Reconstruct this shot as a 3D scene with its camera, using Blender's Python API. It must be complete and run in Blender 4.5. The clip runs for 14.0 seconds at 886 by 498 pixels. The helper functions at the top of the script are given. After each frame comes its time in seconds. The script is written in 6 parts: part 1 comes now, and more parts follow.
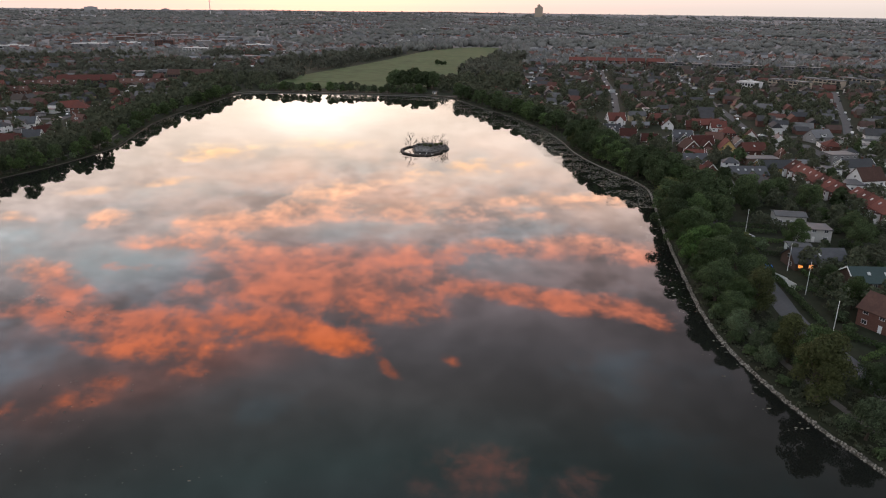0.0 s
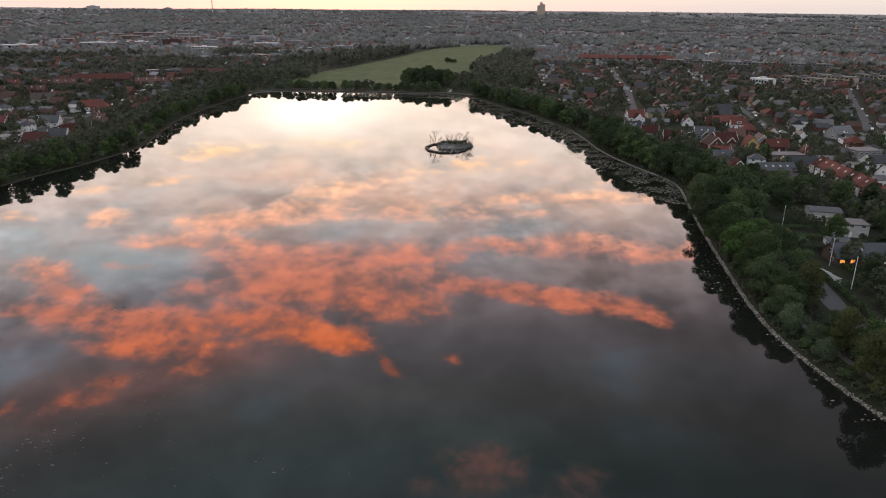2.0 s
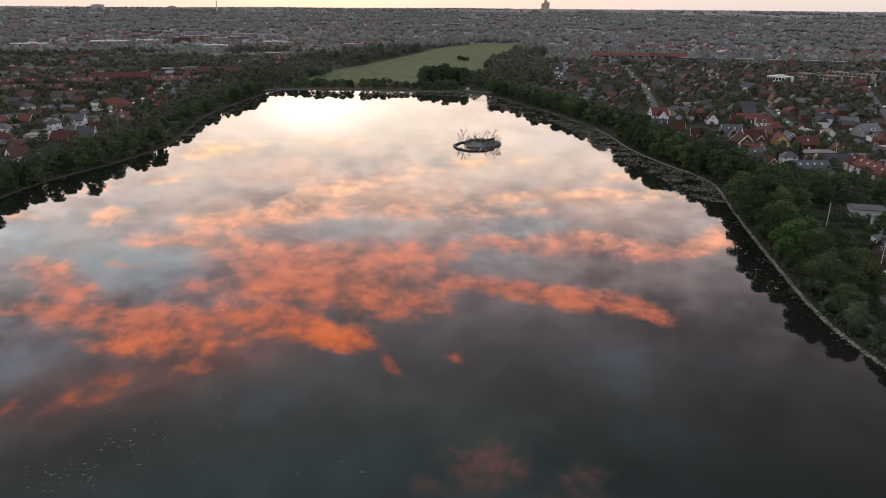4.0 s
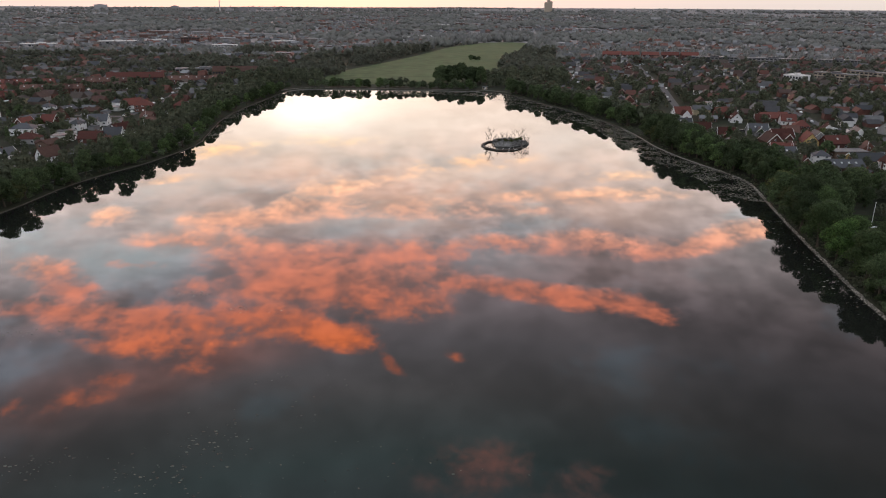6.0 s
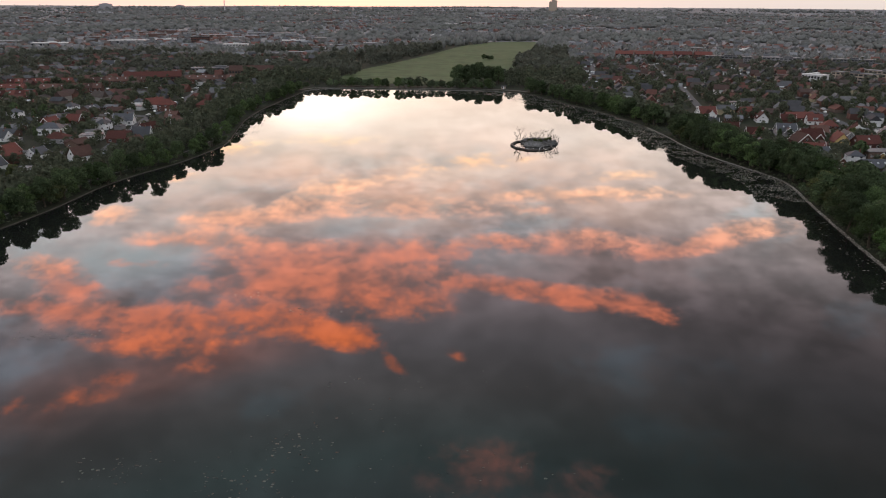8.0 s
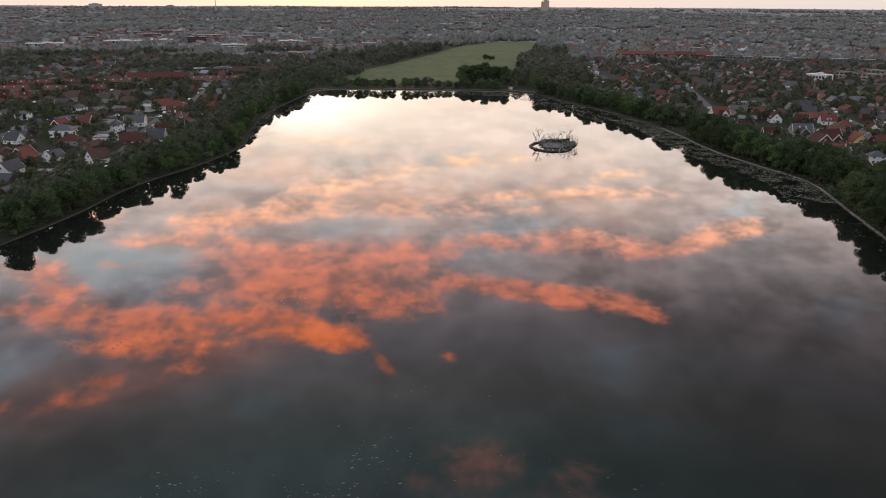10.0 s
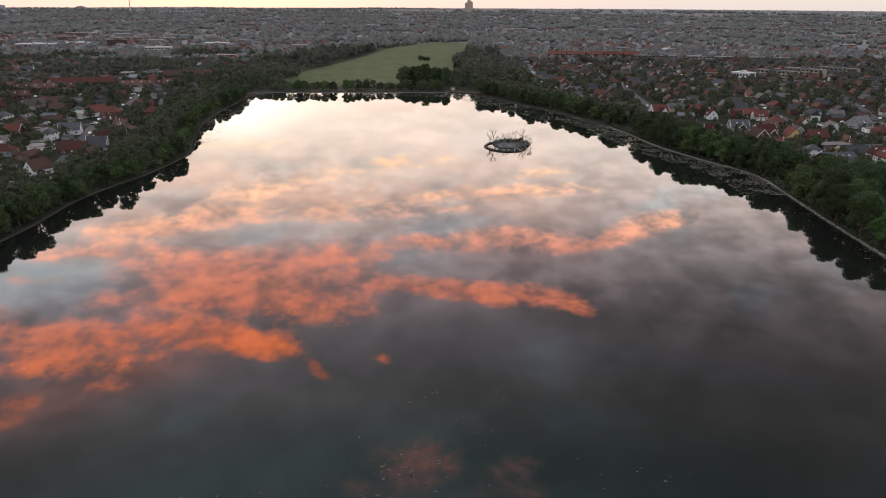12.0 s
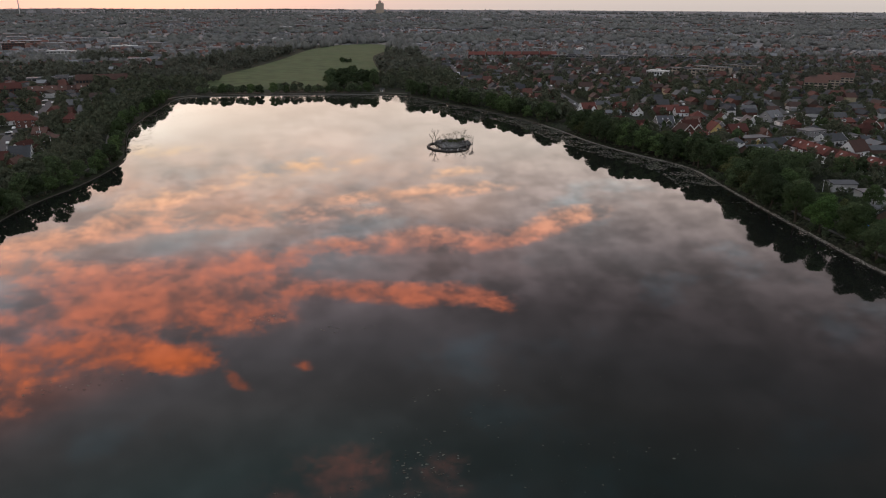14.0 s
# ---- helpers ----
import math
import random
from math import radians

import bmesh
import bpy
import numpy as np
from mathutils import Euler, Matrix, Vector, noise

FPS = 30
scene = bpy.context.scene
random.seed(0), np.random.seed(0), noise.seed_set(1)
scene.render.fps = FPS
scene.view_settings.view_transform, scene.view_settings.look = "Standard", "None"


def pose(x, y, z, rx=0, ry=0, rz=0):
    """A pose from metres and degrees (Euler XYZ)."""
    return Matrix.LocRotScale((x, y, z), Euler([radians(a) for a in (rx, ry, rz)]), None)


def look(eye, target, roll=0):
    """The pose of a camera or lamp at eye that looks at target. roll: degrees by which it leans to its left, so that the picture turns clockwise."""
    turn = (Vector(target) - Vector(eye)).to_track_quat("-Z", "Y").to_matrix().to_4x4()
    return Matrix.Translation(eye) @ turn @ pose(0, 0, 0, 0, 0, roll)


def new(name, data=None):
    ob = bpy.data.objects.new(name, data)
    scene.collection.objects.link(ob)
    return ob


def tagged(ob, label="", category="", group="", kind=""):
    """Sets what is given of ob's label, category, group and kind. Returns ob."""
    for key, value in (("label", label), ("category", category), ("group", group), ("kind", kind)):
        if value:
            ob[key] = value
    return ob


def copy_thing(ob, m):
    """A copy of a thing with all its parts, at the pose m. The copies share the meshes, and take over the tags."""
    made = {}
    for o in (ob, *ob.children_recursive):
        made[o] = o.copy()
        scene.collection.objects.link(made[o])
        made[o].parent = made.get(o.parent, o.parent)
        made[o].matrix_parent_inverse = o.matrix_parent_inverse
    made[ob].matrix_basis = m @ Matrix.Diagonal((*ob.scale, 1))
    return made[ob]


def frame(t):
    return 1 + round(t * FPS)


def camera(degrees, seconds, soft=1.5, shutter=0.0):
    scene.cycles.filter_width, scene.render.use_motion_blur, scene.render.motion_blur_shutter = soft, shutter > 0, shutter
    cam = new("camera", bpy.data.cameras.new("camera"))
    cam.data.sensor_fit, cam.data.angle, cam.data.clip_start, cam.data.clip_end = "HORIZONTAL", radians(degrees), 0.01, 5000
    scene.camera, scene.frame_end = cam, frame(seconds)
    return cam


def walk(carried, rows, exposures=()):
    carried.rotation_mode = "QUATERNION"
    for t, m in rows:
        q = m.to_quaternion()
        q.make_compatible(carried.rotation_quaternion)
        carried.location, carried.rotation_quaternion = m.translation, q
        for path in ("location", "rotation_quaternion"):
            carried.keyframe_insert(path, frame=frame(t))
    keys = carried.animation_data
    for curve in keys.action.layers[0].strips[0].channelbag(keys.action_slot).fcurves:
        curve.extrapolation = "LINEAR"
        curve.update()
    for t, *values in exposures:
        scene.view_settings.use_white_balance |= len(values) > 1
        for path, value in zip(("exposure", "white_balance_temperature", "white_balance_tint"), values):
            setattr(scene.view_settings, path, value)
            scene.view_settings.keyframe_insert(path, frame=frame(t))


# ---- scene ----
import collections

cam = camera(65.0, 14.0, soft=1.1)
PATH = [
    (0, (8.681, 3.906, 78.667), (8.636, 5.795, 78.011), 0.7),
    (0.5, (5.309, 3.026, 78.642), (5.263, 4.915, 77.986), 0.7),
    (1, (1.881, 2.325, 78.603), (1.834, 4.213, 77.945), 0.6),
    (1.5, (-1.645, 1.866, 78.551), (-1.693, 3.753, 77.89), 0.7),
    (2, (-5.341, 1.644, 78.495), (-5.388, 3.531, 77.834), 0.5),
    (2.5, (-9.107, 1.59, 78.433), (-9.156, 3.476, 77.77), 0.5),
    (3, (-12.923, 1.626, 78.366), (-12.973, 3.511, 77.702), 0.5),
    (5.5, (-32.712, 2.166, 78.027), (-32.766, 4.051, 77.36), 0.3),
    (6, (-36.628, 2.218, 78.012), (-36.682, 4.102, 77.345), 0.3),
    (6.5, (-40.545, 2.256, 78.014), (-40.601, 4.14, 77.345), 0.4),
    (7, (-44.49, 2.317, 78.016), (-44.545, 4.201, 77.348), 0.4),
    (7.5, (-48.458, 2.53, 78.016), (-48.517, 4.413, 77.346), 0.2),
    (8, (-52.479, 2.985, 78.025), (-52.538, 4.868, 77.356), 0.3),
    (10.5, (-73.026, 6.104, 78.195), (-73.033, 7.988, 77.526), 0.3),
    (11, (-77.145, 6.594, 78.241), (-77.096, 8.478, 77.572), 0.3),
    (11.5, (-81.273, 6.918, 78.311), (-81.164, 8.8, 77.643), 0.3),
    (12, (-85.436, 7.102, 78.378), (-85.268, 8.981, 77.712), 0.3),
    (12.5, (-89.626, 7.206, 78.44), (-89.397, 9.078, 77.774), 0.4),
    (13, (-93.776, 7.267, 78.495), (-93.486, 9.131, 77.831), 0.4),
    (13.5, (-97.997, 7.365, 78.542), (-97.651, 9.22, 77.879), 0.4),
    (14, (-102.298, 7.512, 78.584), (-101.898, 9.357, 77.922), 0.3),
]
walk(cam, [(t, look(eye, target, roll)) for t, eye, target, roll in PATH],
     [(0, 0.0), (10.5, 0.0), (12.0, 0.05), (13.8, 0.05), (14, -0.4)])


# ---------------------------------------------------------------- world
def add_node(tree, kind, **values):
    n = tree.nodes.new(kind)
    for key, value in values.items():
        if key == "operation":
            n.operation = value
        else:
            n.inputs[int(key[1:])].default_value = value
    return n


def sky_world():
    """Dusk sky: a glow where the sun has set, grey stratus and lit cloud banks, placed by azimuth and elevation in degrees."""
    world = bpy.data.worlds.new("dusk_sky")
    world.use_nodes = True
    tree = world.node_tree
    tree.nodes.clear()
    link = tree.links.new

    def math_op(op, a, b=None, c=None):
        n = add_node(tree, "ShaderNodeMath", operation=op)
        for k, v in enumerate((a, b, c)):
            if v is None:
                continue
            if isinstance(v, (int, float)):
                n.inputs[k].default_value = v
            else:
                link(v, n.inputs[k])
        return n.outputs[0]

    def mix_colour(fac, a, b, blend="MIX"):
        n = tree.nodes.new("ShaderNodeMix")
        n.data_type, n.blend_type = "RGBA", blend
        for k, v in ((0, fac), (6, a), (7, b)):
            if isinstance(v, (int, float)):
                n.inputs[k].default_value = v
            elif isinstance(v, tuple):
                n.inputs[k].default_value = (*v, 1)
            else:
                link(v, n.inputs[k])
        return n.outputs[2]

    def smooth(value, low, high, to_low=0.0, to_high=1.0):
        n = tree.nodes.new("ShaderNodeMapRange")
        n.interpolation_type = "SMOOTHSTEP"
        link(value, n.inputs[0])
        for k, v in ((1, low), (2, high), (3, to_low), (4, to_high)):
            n.inputs[k].default_value = v
        return n.outputs[0]

    coord = tree.nodes.new("ShaderNodeTexCoord")
    split = tree.nodes.new("ShaderNodeSeparateXYZ")
    link(coord.outputs["Generated"], split.inputs[0])
    x, y, z = split.outputs
    azimuth = math_op("MULTIPLY", math_op("ARCTAN2", x, y), 57.2958)
    elevation = math_op("MULTIPLY", math_op("ARCSINE", z), 57.2958)
    # the flat cloud layer, as the direction meets it
    lift = math_op("ADD", math_op("MAXIMUM", z, 0.0), 0.22)
    layer = tree.nodes.new("ShaderNodeCombineXYZ")
    link(math_op("DIVIDE", x, lift), layer.inputs[0])
    link(math_op("DIVIDE", y, lift), layer.inputs[1])

    def cloud_noise(scale, detail, rough, offset=0.0):
        n = tree.nodes.new("ShaderNodeTexNoise")
        n.noise_dimensions = "4D"
        link(layer.outputs[0], n.inputs["Vector"])
        n.inputs["W"].default_value = offset
        n.inputs["Scale"].default_value, n.inputs["Detail"].default_value, n.inputs["Roughness"].default_value = scale, detail, rough
        return n

    warp = cloud_noise(4.4, 4, 0.6, 3.1)
    fine = cloud_noise(10.0, 9, 0.6, 1.7)
    puff = cloud_noise(22.0, 8, 0.66, 5.5)
    broad = cloud_noise(3.4, 6, 0.58, 8.2)
    warp_xyz = tree.nodes.new("ShaderNodeSeparateColor")
    link(warp.outputs["Color"], warp_xyz.inputs[0])
    place = tree.nodes.new("ShaderNodeCombineXYZ")
    link(math_op("ADD", azimuth, math_op("MULTIPLY", math_op("SUBTRACT", warp_xyz.outputs[0], 0.5), WARP_AZ)), place.inputs[0])
    link(math_op("ADD", elevation, math_op("MULTIPLY", math_op("SUBTRACT", warp_xyz.outputs[1], 0.5), WARP_EL)), place.inputs[1])
    banks = []

    def blob(az, el, half_az, half_el, tilt, soft_in=0.0, grow=2.15, vector=None):
        m = tree.nodes.new("ShaderNodeMapping")
        m.vector_type = "TEXTURE"
        link(vector or place.outputs[0], m.inputs[0])
        m.inputs[1].default_value = (az, el, 0)
        m.inputs[2].default_value = (0, 0, radians(tilt))
        m.inputs[3].default_value = (half_az * grow, half_el * grow, 1)
        d = tree.nodes.new("ShaderNodeVectorMath")
        d.operation = "LENGTH"
        link(m.outputs[0], d.inputs[0])
        return smooth(d.outputs["Value"], soft_in, 1.0, 1.0, 0.0)

    def bank(az, el, half_az, half_el, tilt, strength):
        banks.append(math_op("MULTIPLY", blob(az, el, half_az, half_el, tilt), float(strength)))

    # lit banks: azimuth, elevation, half length, half height, tilt, strength
    bank(-33.2, 18.5, 2.1, 0.8, 23, 1)
    bank(-31.9, 20.2, 1.9, 0.5, 18, 0.9)
    bank(-31.9, 21.7, 6.1, 0.6, 16, 1)
    bank(-23.4, 24.0, 7.5, 1.1, 10, 1)
    bank(-19.0, 24.1, 3.3, 0.7, 2, 0.9)
    bank(-14.0, 25.4, 3.4, 0.9, 12, 1)
    bank(-11.2, 26.3, 3.2, 0.9, 10, 1.1)
    bank(-26.4, 25.1, 4.2, 0.8, 14, 0.8)
    bank(-35.5, 27.4, 4.6, 0.7, 8, 0.55)
    bank(-30.1, 26.9, 1.3, 0.5, 12, 0.6)
    bank(-23.0, 27.6, 3.4, 0.7, 12, 0.38)
    bank(-6.6, 28.5, 0.55, 0.75, -28, 0.8)
    bank(-6.1, 29.2, 0.8, 0.4, 20, 0.7)
    bank(-8.8, 27.2, 1.4, 0.5, 14, 0.5)
    bank(-0.1, 28.3, 1.1, 0.45, 14, 0.4)
    bank(2.7, 37.4, 6.0, 1.9, 4, 0.66)
    bank(12.5, 37.6, 3.4, 1.4, -8, 0.52)
    bank(-15.1, 19.6, 4.5, 1.1, 3, 0.8)
    bank(-12.4, 21.4, 6.4, 1.6, 8, 0.9)
    bank(-8.0, 23.4, 5.3, 1.2, 8, 0.85)
    bank(-16.7, 22.0, 5.5, 1.1, 4, 0.8)
    bank(-4.5, 20.7, 4.2, 1.3, -0, 0.75)
    bank(-1.5, 19.3, 6.1, 0.7, -2, 0.8)
    bank(3.7, 18.8, 1.9, 0.5, 2, 0.9)
    bank(-21.8, 17.9, 4.2, 0.6, 8, 0.9)
    bank(3.1, 22.6, 4.7, 0.6, 2, 0.95)
    bank(8.8, 22.9, 4.1, 0.7, 2, 1)
    bank(13.7, 23.2, 3.4, 0.7, 1, 1)
    bank(17.3, 23.8, 1.5, 0.5, 16, 1)
    bank(12.1, 18.6, 5.5, 0.8, -2, 0.8)
    bank(9.7, 18.1, 2.1, 0.4, -4, 0.8)
    bank(18.0, 18.5, 3.0, 0.4, -12, 0.7)
    bank(22.9, 16.4, 2.5, 0.6, -16, 1.05)
    bank(20.1, 17.6, 2.9, 0.5, -18, 0.8)
    bank(-16.2, 16.3, 5.3, 0.8, -5, 0.85)
    bank(-12.7, 15.0, 2.8, 0.7, -18, 0.8)
    bank(-19.6, 16.3, 2.5, 0.6, 4, 0.85)
    bank(-9.2, 14.1, 4.5, 0.5, -4, 0.6)
    bank(-3.9, 16.1, 6.3, 0.7, -1, 0.7)
    bank(0.3, 12.5, 4.5, 0.6, -5, 0.7)
    bank(5.2, 15.0, 2.8, 0.4, -3, 0.6)
    bank(11.2, 14.6, 5.4, 0.5, -4, 0.85)
    bank(12.9, 13.0, 2.7, 0.4, -4, 0.6)
    bank(-19.7, 10.8, 2.5, 0.6, -0, 1)
    bank(-11.1, 10.4, 3.0, 0.4, 1, 0.8)
    bank(-28.1, 15.3, 1.4, 0.5, -2, 0.8)
    bank(-34.3, 14.5, 1.0, 0.4, 14, 0.8)
    bank(-23.9, 12.8, 1.9, 0.3, 0, 0.7)
    bank(-28.8, 13.2, 2.3, 0.3, -1, 0.6)
    bank(5.7, 16.3, 1.9, 0.3, -3, 0.6)
    bank(-27.0, 19.0, 1.9, 0.3, 7, 0.6)
    total = banks[0]
    for other in banks[1:]:
        # union that keeps overlapping banks soft
        total = math_op("SUBTRACT", math_op("ADD", total, other), math_op("MULTIPLY", total, other))
    ragged = math_op("ADD", math_op("MULTIPLY", math_op("SUBTRACT", fine.outputs[0], 0.5), 2.5), math_op("MULTIPLY", math_op("SUBTRACT", puff.outputs[0], 0.5), 1.1))
    lit = smooth(math_op("ADD", math_op("MULTIPLY", total, 0.74), math_op("MULTIPLY", ragged, smooth(total, 0.0, 0.4))), 0.06, 0.98)

    def ramp(value, stops):
        n = tree.nodes.new("ShaderNodeValToRGB")
        link(value, n.inputs[0])
        e = n.color_ramp.elements
        e.remove(e[1])
        e[0].position, e[0].color = stops[0][0] / 90.0, (*stops[0][1], 1)
        for at, colour in stops[1:]:
            e.new(at / 90.0).color = (*colour, 1)
        return n.outputs[0]

    height = math_op("DIVIDE", elevation, 90.0)
    base = ramp(height, SKY_TONES)
    warm = ramp(height, LIT_TONES)
    # towards the east and overhead the dusk sky is dimmer
    east = smooth(y, -0.25, 0.4, 1.0, 0.0)
    # thin and thick places of the stratus
    mottled = smooth(broad.outputs[0], 0.32, 0.68, 0.8, 1.3)
    mottled2 = smooth(fine.outputs[0], 0.34, 0.66, 0.68, 1.28)
    mottled2 = math_op("ADD", 1.0, math_op("MULTIPLY", math_op("SUBTRACT", mottled2, 1.0), smooth(elevation, 21.0, 27.0, 1.0, 0.4)))
    # thicker, darker cover high in the north
    cover = math_op("MULTIPLY", smooth(azimuth, -4.0, 24.0), smooth(elevation, 10.0, 25.0))
    cover = math_op("SUBTRACT", 1.0, math_op("MULTIPLY", cover, 0.38))
    cover = math_op("MULTIPLY", cover, math_op("SUBTRACT", 1.0, math_op("MULTIPLY", math_op("MULTIPLY", smooth(azimuth, 12.0, 36.0), smooth(elevation, 9.0, 22.0)), 0.46)))
    cover = math_op("MULTIPLY", cover, math_op("SUBTRACT", 1.0, math_op("MULTIPLY", math_op("MULTIPLY", smooth(azimuth, -14.0, -30.0), smooth(elevation, 26.0, 32.0)), 0.1)))
    shade = tree.nodes.new("ShaderNodeCombineXYZ")
    lum = math_op("MULTIPLY", math_op("MULTIPLY", mottled, mottled2), cover)
    fade = smooth(elevation, 3.0, 20.0, 0.0, 1.0)
    lum = math_op("ADD", math_op("MULTIPLY", math_op("SUBTRACT", lum, 1.0), fade), 1.0)
    for k in range(3):
        link(lum, shade.inputs[k])
    grey = mix_colour(1.0, base, shade.outputs[0], "MULTIPLY")
    # a broad peach wash under the low banks
    wash = math_op("MULTIPLY", math_op("MULTIPLY", smooth(elevation, 8.5, 13.0), smooth(elevation, 15.0, 21.0, 1.0, 0.0)), math_op("MULTIPLY", smooth(azimuth, -34.0, -14.0), smooth(azimuth, 6.0, 24.0, 1.0, 0.0)))
    wash = math_op("MULTIPLY", wash, smooth(broad.outputs[0], 0.38, 0.62, 0.0, 0.5))
    grey = mix_colour(wash, grey, (3.3, 2.05, 1.5))
    # pale blue openings
    gap = cloud_noise(3.4, 6, 0.6, 21.0)
    blue = math_op("MULTIPLY", smooth(gap.outputs[0], 0.52, 0.66), smooth(elevation, 10.0, 16.0, 0.0, 0.8))
    cool = mix_colour(1.0, grey, BLUE_GAP, "MULTIPLY")
    grey = mix_colour(blue, grey, cool)
    puffs = tree.nodes.new("ShaderNodeCombineXYZ")
    shape = math_op("MULTIPLY", smooth(puff.outputs[0], 0.3, 0.7, 0.85, 1.15), smooth(fine.outputs[0], 0.3, 0.7, 0.75, 1.3))
    for k in range(3):
        link(shape, puffs.inputs[k])
    for az, el, ha, he, strength, tint in PALES:
        thin = math_op("MULTIPLY", math_op("MULTIPLY", blob(az, el, ha, he, 0, 0.0, 1.3), strength), smooth(gap.outputs[0], 0.36, 0.62, 0.15, 1.0))
        grey = mix_colour(thin, grey, tint)
    for az, el, ha, he, strength, tint in HAZES:
        thin = math_op("MULTIPLY", math_op("MULTIPLY", blob(az, el, ha, he, 0, 0.0, 1.3), strength), smooth(broad.outputs[0], 0.36, 0.6, 0.3, 1.0))
        grey = mix_colour(thin, grey, mix_colour(1.0, tint, puffs.outputs[0], "MULTIPLY"))
    colour = mix_colour(lit, grey, mix_colour(1.0, warm, puffs.outputs[0], "MULTIPLY"))
    # the glow over the set sun
    straight = tree.nodes.new("ShaderNodeCombineXYZ")
    link(azimuth, straight.inputs[0])
    link(elevation, straight.inputs[1])
    for az, el, ha, he, strength, tint in GLOWS:
        g = math_op("MULTIPLY", blob(az, el, ha, he, 0, 0.0, 1.0, straight.outputs[0]), math_op("MULTIPLY", smooth(gap.outputs[0], 0.36, 0.6, 0.62, 1.0), strength))
        colour = mix_colour(g, colour, tint)
    colour = mix_colour(east, colour, ramp(height, EAST_TONES))
    # clear air behind the clouds
    air = tree.nodes.new("ShaderNodeTexSky")
    air.sky_type, air.sun_disc = "NISHITA", False
    air.sun_elevation, air.sun_rotation = radians(1.0), radians(-11.0)
    shine = tree.nodes.new("ShaderNodeBackground")
    link(colour, shine.inputs[0])
    shine.inputs[1].default_value = SKY_STRENGTH
    clear = tree.nodes.new("ShaderNodeBackground")
    link(air.outputs[0], clear.inputs[0])
    clear.inputs[1].default_value = 0.05
    both = tree.nodes.new("ShaderNodeAddShader")
    link(shine.outputs[0], both.inputs[0])
    link(clear.outputs[0], both.inputs[1])
    out = tree.nodes.new("ShaderNodeOutputWorld")
    link(both.outputs[0], out.inputs[0])
    scene.world = world


SKY_STRENGTH = 1.0
WARP_AZ, WARP_EL = 3.0, 1.3
BLUE_GAP = (1.0, 1.32, 1.45)
# elevation in degrees, radiance
SKY_TONES = [(0.0, (0.79, 0.72, 0.68)), (1.2, (0.9, 0.82, 0.79)), (5.0, (1.58, 1.3, 1.14)), (10.5, (2.12, 1.78, 1.56)), (14.0, (2.1, 1.7, 1.56)), (19.0, (1.82, 1.5, 1.52)),
             (23.0, (1.32, 1.06, 1.14)), (27.0, (0.98, 0.88, 0.97)), (31.0, (0.74, 0.7, 0.73)), (36.0, (0.52, 0.74, 0.77)), (45.0, (0.66, 0.78, 0.9)), (70.0, (0.7, 0.8, 0.96))]
LIT_TONES = [(0.0, (2.2, 1.8, 1.3)), (9.0, (2.7, 2.2, 1.4)), (11.2, (3.1, 1.9, 1.0)), (14.0, (3.7, 2.1, 1.35)), (16.5, (4.2, 2.0, 1.3)), (19.7, (3.9, 1.36, 0.9)), (23.4, (4.5, 1.29, 0.74)), (26.7, (6.3, 1.42, 0.48)),
             (30.3, (5.2, 1.2, 0.5)), (37.0, (2.0, 0.95, 0.83)), (45.0, (1.0, 0.7, 0.65)), (70.0, (0.5, 0.5, 0.52))]
EAST_TONES = [(0.0, (0.98, 0.95, 1.0)), (20.0, (0.94, 0.97, 1.07)), (70.0, (0.74, 0.81, 0.94))]
# thin pale cloud: azimuth, elevation, half sizes, strength, radiance
PALES = [(-28.0, 17.0, 11.0, 3.8, 1.0, (1.95, 2.2, 2.3)), (-9.0, 17.4, 8.0, 1.5, 0.6, (2.1, 2.15, 2.2)), (4.0, 20.6, 7.0, 1.4, 0.55, (1.8, 1.85, 1.95)), (9.0, 11.5, 12.0, 3.4, 0.6, (2.5, 2.15, 1.95)),
         (-22.0, 13.2, 6.0, 1.8, 0.5, (2.3, 2.15, 2.0)), (24.0, 19.0, 9.0, 2.6, 0.4, (1.35, 1.35, 1.4))]
# thin reddened cloud between the banks
HAZES = [(-12.0, 21.5, 13.0, 3.6, 0.75, (2.6, 1.15, 0.95)), (-25.0, 26.9, 13.0, 2.2, 0.9, (2.0, 0.86, 0.72)), (10.0, 19.5, 12.0, 3.0, 0.5, (2.0, 1.15, 1.05)), (-33.0, 28.6, 11.0, 2.2, 0.8, (1.45, 0.72, 0.64)), (-8.0, 15.0, 18.0, 2.4, 0.5, (3.0, 1.75, 1.3))]
GLOWS = [(-11.5, 8.0, 16.0, 5.5, 0.85, (2.45, 2.22, 1.96)), (-11.5, 8.3, 7.0, 2.6, 1.0, (3.2, 3.0, 2.7))]
sky_world()


